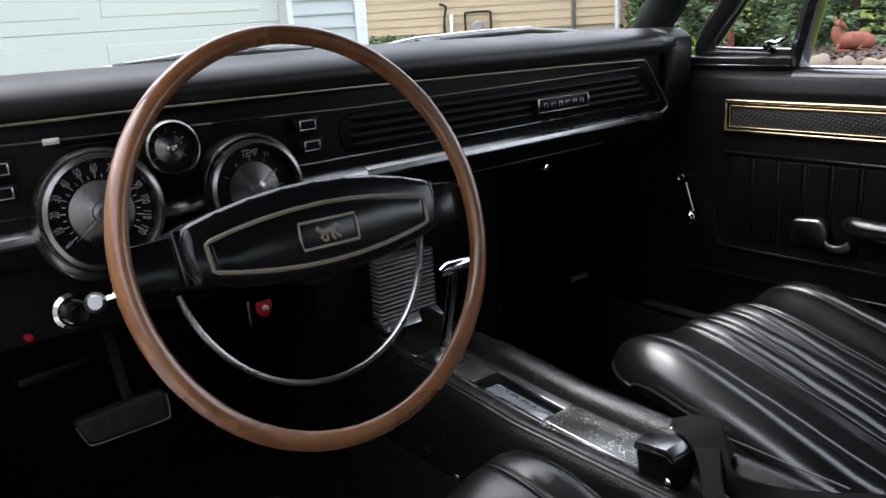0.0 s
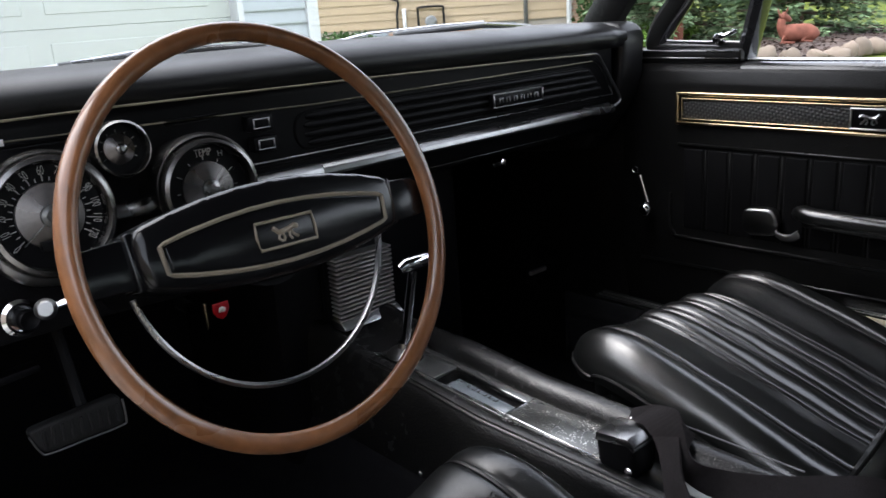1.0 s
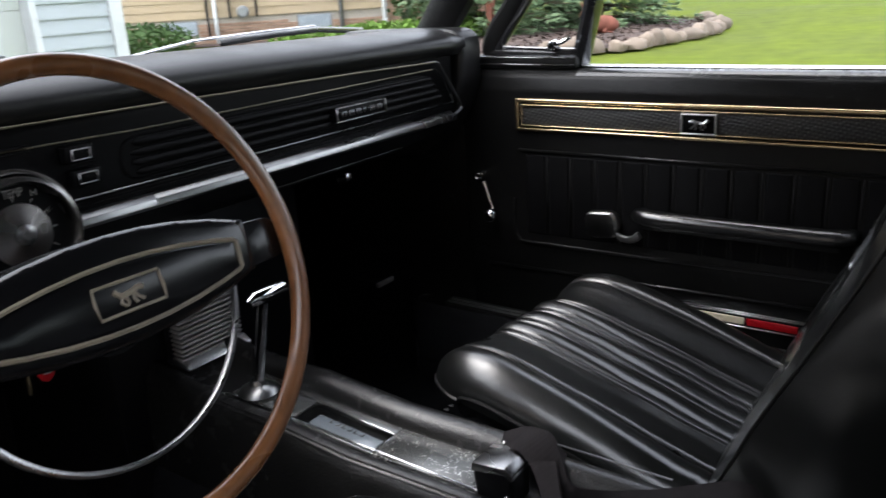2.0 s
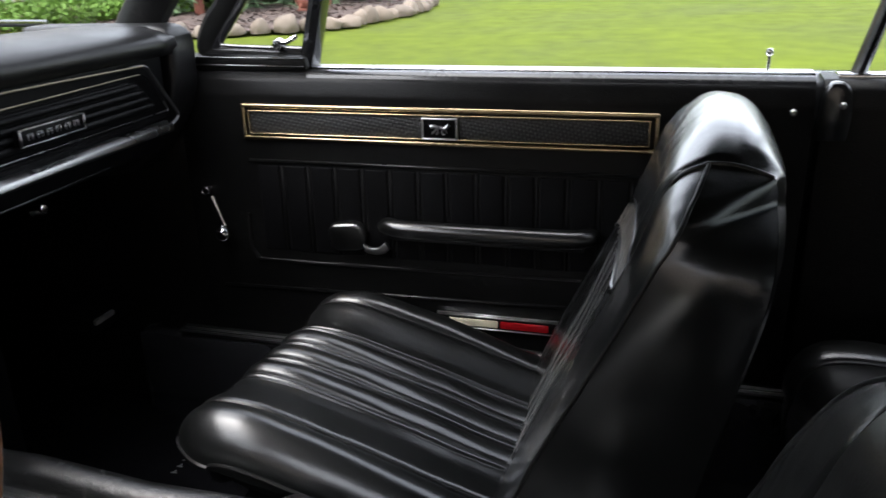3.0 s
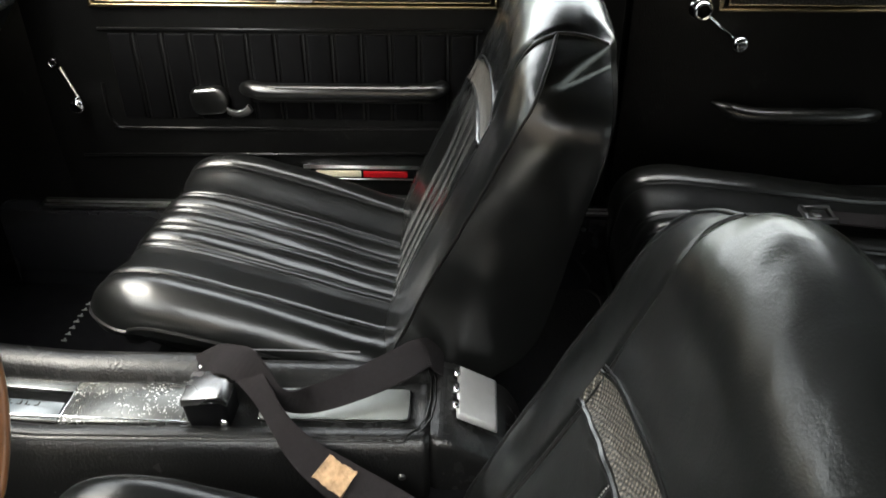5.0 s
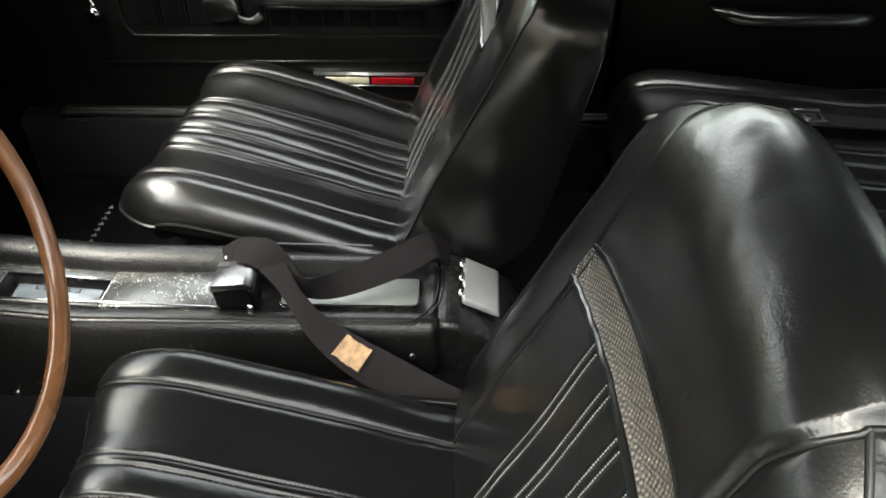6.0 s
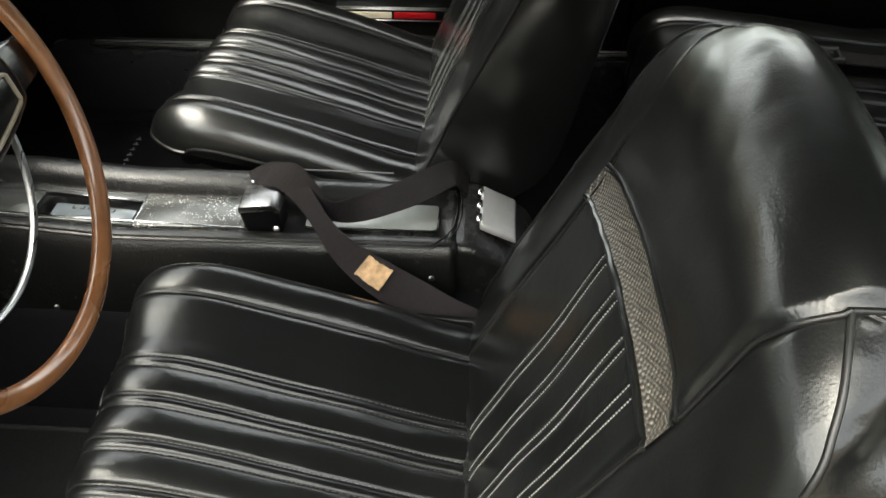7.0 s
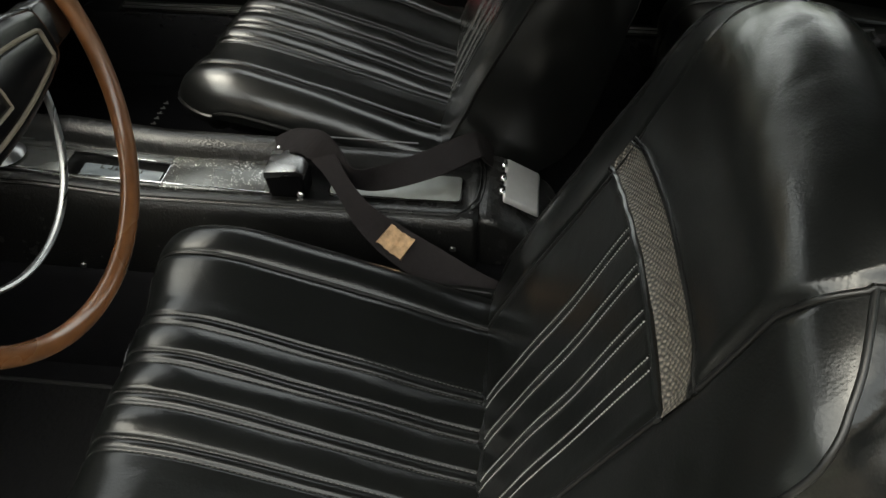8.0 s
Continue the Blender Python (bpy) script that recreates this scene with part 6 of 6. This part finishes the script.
spruce((13.2, 7.9), 1.9, 4.4, 3, "blue-green spruce tree in a mulch bed")
spruce((15.4, 6.7), 1.9, 4.6, 5, "green spruce tree behind the deer figure")
shrub((13.6, 9.75), 0.75, 1.5, 7, "round green shrub against the brick wall", 0.12, 2200)
shrub((9.25, 13.2), 0.85, 0.62, 9, "low clipped green bush by the foundation", 0.09, 2200)
for k, (gx, gy) in enumerate(((10.3, 9.7), (11.2, 9.1), (12.1, 8.6), (12.9, 8.3))):
    shrub((gx, gy), 0.95, 0.42 + 0.04 * (k % 2), 12 + k, "low spreading green ground cover by the bed", 0.09, 1800, GROUNDCOVER)
soil = catmull([(9.4, 16.3, 0), (11.6, 13.9, 0), (13.5, 11.9, 0), (14.2, 12.2, 0), (12.6, 14.1, 0), (9.9, 17.0, 0)], 5, True)
tagged(raw("soil_bed", [(p.x, p.y, 0.05 + 0.03 * noise.noise(p)) for p in soil], [tuple(range(len(soil)))], MULCH, None, "", False), "dark soil strip along the house foundation", "soil bed", kind="structure")
# planting bed
bed_pts = [(9.0, 6.6), (9.8, 5.3), (10.6, 4.3), (11.6, 4.1), (13.2, 3.9), (15.0, 4.2), (17.0, 5.2), (18.5, 8.0), (16, 10.5), (12, 10), (9.6, 8.0)]
ring = [p for p in catmull([(x, y, 0) for x, y in bed_pts], 6, True)]
bv = []
for lvl, hgt in ((1.0, 0.04), (0.85, 0.06), (0.6, 0.08), (0.3, 0.1)):
    for p in ring:
        bv.append((13.3 + (p.x - 13.3) * lvl, 6.8 + (p.y - 6.8) * lvl, hgt + 0.03 * noise.noise(Vector((p.x * 2, p.y * 2, lvl * 5)))))
bv.append((13.3, 6.8, 0.11))
nr = len(ring)
bf = [(l * nr + i, l * nr + (i + 1) % nr, (l + 1) * nr + (i + 1) % nr, (l + 1) * nr + i) for l in range(3) for i in range(nr)]
bf += [(3 * nr + i, 3 * nr + (i + 1) % nr, 4 * nr) for i in range(nr)]
bed = raw("mulch_bed", bv, bf, MULCH, smooth=False)
tagged(bed, "dark brown mulch planting bed edged with stones", "mulch bed", kind="structure")
# loose bark pieces
rnd = random.Random(4)
cv, cf = [], []
for _ in range(2600):
    i = rnd.randrange(nr)
    l = math.sqrt(rnd.uniform(0.05, 0.98))
    p = ring[i].lerp(ring[(i + 1) % nr], rnd.random())
    x, y = 13.3 + (p.x - 13.3) * l, 6.8 + (p.y - 6.8) * l
    z = 0.045 + 0.07 * (1 - l)
    a = rnd.uniform(0, 6.28)
    s = rnd.uniform(0.02, 0.06)
    dx, dy = math.cos(a) * s, math.sin(a) * s
    b = len(cv)
    cv += [(x - dx, y - dy, z + 0.01), (x + dy * 0.4, y - dx * 0.4, z + 0.03 * rnd.random() + 0.01), (x + dx, y + dy, z + 0.02), (x - dy * 0.4, y + dx * 0.4, z + 0.005)]
    cf.append((b, b + 1, b + 2, b + 3))
tagged(raw("bark_chips", cv, cf, MULCH, None, "", False), "scattered bark chips over the planting bed", "bark chips", kind="stuff")


def boulder(at, size, seed):
    bm = bmesh.new()
    bmesh.ops.create_icosphere(bm, subdivisions=3, radius=1)
    for v in bm.verts:
        k = 1 + 0.28 * noise.noise(v.co * 1.1 + Vector((seed * 3.1, 0, 0))) + 0.1 * noise.noise(v.co * 3 + Vector((0, seed, 0)))
        v.co = Vector((v.co.x * size[0] * k, v.co.y * size[1] * k, max(-0.4, v.co.z * k) * size[2]))
    moved(bm, Matrix.Translation((at[0], at[1], size[2] * 0.38)) @ Matrix.Rotation(seed * 1.7, 4, 'Z'))
    return tagged(part("edging_stone", bm, STONE, None, ""), "rounded tan field stone edging the mulch bed", "stone", "bed edging stones")


edge = [p for p in catmull([(9.0, 6.5, 0), (9.8, 5.25, 0), (10.6, 4.2, 0), (11.6, 4.0, 0), (13.2, 3.8, 0), (15.0, 4.1, 0), (17.0, 5.1, 0)], 40)]
walked, last, k = 0.0, edge[0], 0
for p in edge[1:]:
    walked += (p - last).length
    last = p
    if walked > 0.33:
        walked = 0
        k += 1
        w = 0.17 + 0.05 * math.sin(k * 2.3)
        boulder((p.x, p.y), (w, w * 0.8, 0.14 + 0.03 * math.sin(k * 1.3)), k)

# deer figure: one plain mesh
ddir = Vector((0.79, -0.61, 0))
dat = Vector((12.75, 5.55, 0.08))


def dp(u, h, w=0.0):
    """u along the body towards the tail, h up, w across."""
    side = Vector((-ddir.y, ddir.x, 0))
    return dat + (ddir * u + Vector((0, 0, h)) + side * w) * 0.8


deer = merge(tube(catmull([dp(-0.22, 0.2), dp(-0.1, 0.22), dp(0.15, 0.21), dp(0.38, 0.17), dp(0.47, 0.08)], 5), [0.09, 0.1, 0.115, 0.13, 0.14, 0.14, 0.14, 0.14, 0.14, 0.14, 0.14, 0.15, 0.15, 0.15, 0.15, 0.14, 0.13, 0.12, 0.11, 0.09, 0.06], 12),
             tube(catmull([dp(-0.16, 0.22), dp(-0.25, 0.36), dp(-0.24, 0.5)], 5), [0.1, 0.095, 0.09, 0.085, 0.08, 0.075, 0.07, 0.068, 0.066, 0.064, 0.06], 12),
             tube([dp(-0.28, 0.54), dp(-0.22, 0.56), dp(-0.12, 0.5), dp(-0.06, 0.46)], [0.04, 0.072, 0.05, 0.028], 10),
             tube([dp(-0.26, 0.58, 0.05), dp(-0.29, 0.66, 0.08), dp(-0.29, 0.72, 0.09)], [0.025, 0.035, 0.004], 6, flat=0.4),
             tube([dp(-0.22, 0.58, -0.05), dp(-0.18, 0.68, -0.08), dp(-0.17, 0.75, -0.09)], [0.025, 0.035, 0.004], 6, flat=0.4),
             tube([dp(-0.2, 0.14, -0.08), dp(-0.3, 0.04, -0.1), dp(-0.02, 0.02, -0.12)], [0.05, 0.035, 0.025], 8),
             tube([dp(0.3, 0.14, -0.1), dp(0.12, 0.05, -0.15), dp(0.34, 0.02, -0.16)], [0.08, 0.04, 0.025], 8))
tagged(part("deer_figure", deer, DEER), "painted reddish-brown lying deer garden figure on mulch", "garden figure")

# service meter and pipes on the wing wall
wall_d = Vector((B[0] - A[0], B[1] - A[1], 0)).normalized()
wall_n = Vector((wall_d.y, -wall_d.x, 0))


def on_wall(s, z, out=0.05):
    p = Vector((A[0], A[1], 0)) + wall_d * s + wall_n * out
    return Vector((p.x, p.y, z))


meter = thing("gas_meter", "grey gas meter with dark pipes on the house wall", "gas meter", on_wall(4.81, 0.4))
part("meter_body", lathe([(0, 0.07), (0.1, 0.07), (0.14, 0.03), (0.14, -0.06), (0, -0.06)], on_wall(4.81+ 0.75, 0.72, 0.17), wall_n, 20), METER, meter)
part("pipe", tube(catmull([on_wall(4.81 - 0.15, 1.28, 0.1), on_wall(4.81, 1.2, 0.12), on_wall(4.81 - 0.05, 0.9, 0.12), on_wall(4.81 - 0.05, 0.2, 0.12)], 5), 0.03, 8), RUBBER, meter)
part("pipe", tube(catmull([on_wall(4.81 + 0.45, 0.6, 0.12), on_wall(4.81 + 0.45, 0.98, 0.12), on_wall(4.81 + 0.5, 1.05, 0.12), on_wall(4.81 + 1.0, 1.05, 0.12), on_wall(4.81 + 1.05, 0.95, 0.12), on_wall(4.81 + 1.05, 0.6, 0.1)], 5), 0.028, 8), RUBBER, meter)
part("riser", tube([on_wall(4.81 + 0.12, 0.0, 0.1), on_wall(4.81 + 0.12, 1.05, 0.1)], 0.045, 8), WHITETRIM, meter)
spout = thing("downspout", "white metal rain downspout at the house corner", "downspout", on_wall(8.8, 0, 0.06))
part("pipe", merge(box((-0.05, -0.04, 0.3), (0.05, 0.04, 5.1), 0.008)), WHITETRIM, spout)
spout.children[0].location = (0, 0, 0)
part("elbow", tube([on_wall(8.8, 0.35, 0.06), on_wall(8.8 + 0.03, 0.2, 0.16), on_wall(8.8 + 0.06, 0.12, 0.6)], 0.05, 8), WHITETRIM, spout)
pole = thing("conduit", "thin grey conduit up the siding", "pipe", on_wall(7.79, 0, 0.04))
part("pipe", tube([on_wall(7.79, 0.0, 0.05), on_wall(7.79, 5.0, 0.05)], 0.05, 8), METER, pole)
for s in (4.11, 7.16):
    wdw = thing("basement_window", "small grey basement window in the brick base", "window", on_wall(s, 0.25))
    ang = math.atan2(wall_d.y, wall_d.x)

    def wbox(u0, u1, z0, z1, o0, o1, nm, material):
        bm = box((u0, -o1, z0), (u1, -o0, z1), 0.004, 1)
        moved(bm, Matrix.Translation(on_wall(s, 0, 0)) @ Matrix.Rotation(ang, 4, 'Z'))
        return part(nm, bm, material, wdw, smooth=False)
    wbox(-0.40, 0.40, 0.24, 0.58, 0.0, 0.022, "frame", METER)
    wbox(-0.36, 0.36, 0.275, 0.55, 0.015, 0.028, "pane", BLUEGREY)
    wbox(-0.44, 0.44, 0.20, 0.24, 0.0, 0.06, "sill", MORTAR)
post = thing("wooden_post", "short reddish wooden garden post", "post", (12.0, 7.2, 0.0))
part("post_body", box((11.94, 7.14, 0.0), (12.06, 7.26, 0.75), 0.01), DEER, post)
# far tree line and back bed
far = thing("far_trees", "distant green trees beyond the lawn", "trees", (60, 20, 0), kind="stuff")
for i in range(14):
    a = radians(-35 + i * 9)
    x, y = 62 * math.cos(a), 62 * math.sin(a)
    tufts("crown", (x, y, 5), (6, 6, 5), 500, 1.4, LEAF, far, "", 20 + i)
raw("mulch_patch", [(7.3 + 2.2 * math.cos(k * math.pi / 12) * (1 + 0.12 * math.sin(k * 2.1)), -4.6 + 1.5 * math.sin(k * math.pi / 12), 0.09) for k in range(24)], [tuple(range(24))], MULCH, None, "", False)
tagged(bpy.data.objects["mulch_patch"], "flat brown mulch patch in the lawn", "mulch bed", kind="structure")

# ---- floor mat with pale lettering bars ----


def rubber_mat(x0, x1, y0, y1, label):
    """A pebbled rubber mat with rounded corners and a raised rim."""
    r = 0.045
    ring = []
    for ex, ey, a in ((x1 - r, y1 - r, 0), (x0 + r, y1 - r, 90), (x0 + r, y0 + r, 180), (x1 - r, y0 + r, 270)):
        ring += [(ex + r * math.cos(radians(a + q * 15)), ey + r * math.sin(radians(a + q * 15))) for q in range(7)]
    root = thing("floor_mat", label, "floor mat", ((x0 + x1) / 2, (y0 + y1) / 2, FLOOR_Z))
    bm = bmesh.new()
    low = [bm.verts.new((x, y, FLOOR_Z)) for x, y in ring]
    top = [bm.verts.new((x, y, FLOOR_Z + 0.012)) for x, y in ring]
    bm.faces.new(top)
    bm.faces.new(low[::-1])
    for k in range(len(ring)):
        bm.faces.new((low[k - 1], low[k], top[k], top[k - 1]))
    part("mat_body", bm, MATRUBBER, root)
    part("rim", tube([(x, y, FLOOR_Z + 0.012) for x, y in ring], 0.0035, 6, closed=True), RUBBER, root)
    return root


rubber_mat(-0.62, -0.162, -0.12, 0.46, "black pebbled rubber mat under the pedals")
rubber_mat(0.24, 0.664, -0.808, -0.40, "black rubber mat in the rear footwell")
mat_t = thing("floor_mat", "black rubber floor mat with a row of pale marks", "floor mat", (0.42, 0.25, FLOOR_Z))
part("mat_body", box((0.18, 0.02, FLOOR_Z), (0.64, 0.55, FLOOR_Z + 0.012), 0.004), CARPET, mat_t)
for k in range(7):
    x = 0.462 + k * 0.019
    part("letter_bar", merge(box((x, 0.211, FLOOR_Z + 0.012), (x + 0.002, 0.222, FLOOR_Z + 0.0132)), box((x + 0.002, 0.215, FLOOR_Z + 0.012), (x + 0.008, 0.2175, FLOOR_Z + 0.0132))), WHITEISH, mat_t, smooth=False)
duct = thing("air_duct", "black under-dash air duct with a grey pull plate", "vent", (0.64, 0.44, 0.44))
part("duct_body", box((0.56, 0.415, 0.435), (0.702, 0.50, 0.472), 0.008), DARK, duct)
part("pull_plate", box((0.562, 0.407, 0.457), (0.616, 0.416, 0.468), 0.003), ALLOY, duct, "small grey pull plate")


# ---- wipers ----
def wiper(pts, blade, name_label):
    w = thing("windshield_wiper", name_label, "wiper", pts[0])
    part("arm", tube(pts, [0.0045, 0.004, 0.0035, 0.003][:len(pts)], 8, flat=0.7), CHROME, w)
    part("blade", tube(blade, 0.003, 6, flat=1.6), PEWTER, w)
    part("rubber_edge", tube([Vector(b) - Vector((0, 0.002, 0.006)) for b in blade], 0.002, 6, flat=1.6), RUBBER, w)
    part("bridge", tube([Vector(b) + Vector((0, 0.003, 0.006)) for b in blade[1:3]], 0.002, 6), PEWTER, w)
    return w


wiper([(0.14, 0.60, 0.985), (0.30, 0.58, 1.005), (0.48, 0.575, 1.009), (0.615, 0.572, 1.009)], [(0.36, 0.575, 0.999), (0.50, 0.573, 1.003), (0.62, 0.571, 1.004), (0.77, 0.57, 0.990)], "chrome wiper parked on the passenger glass")
wiper([(-0.45, 0.60, 0.985), (-0.27, 0.58, 1.003), (-0.178, 0.575, 1.011), (-0.09, 0.572, 1.009)], [(-0.30, 0.575, 0.999), (-0.15, 0.573, 1.006), (-0.05, 0.571, 1.007), (0.06, 0.57, 1.004)], "chrome wiper parked on the driver's glass")
brick_run(base, A, B, 0.0, 0.6, limit=280)
brick_run(gable, B, end_b, 0.0, 2.4, limit=300)
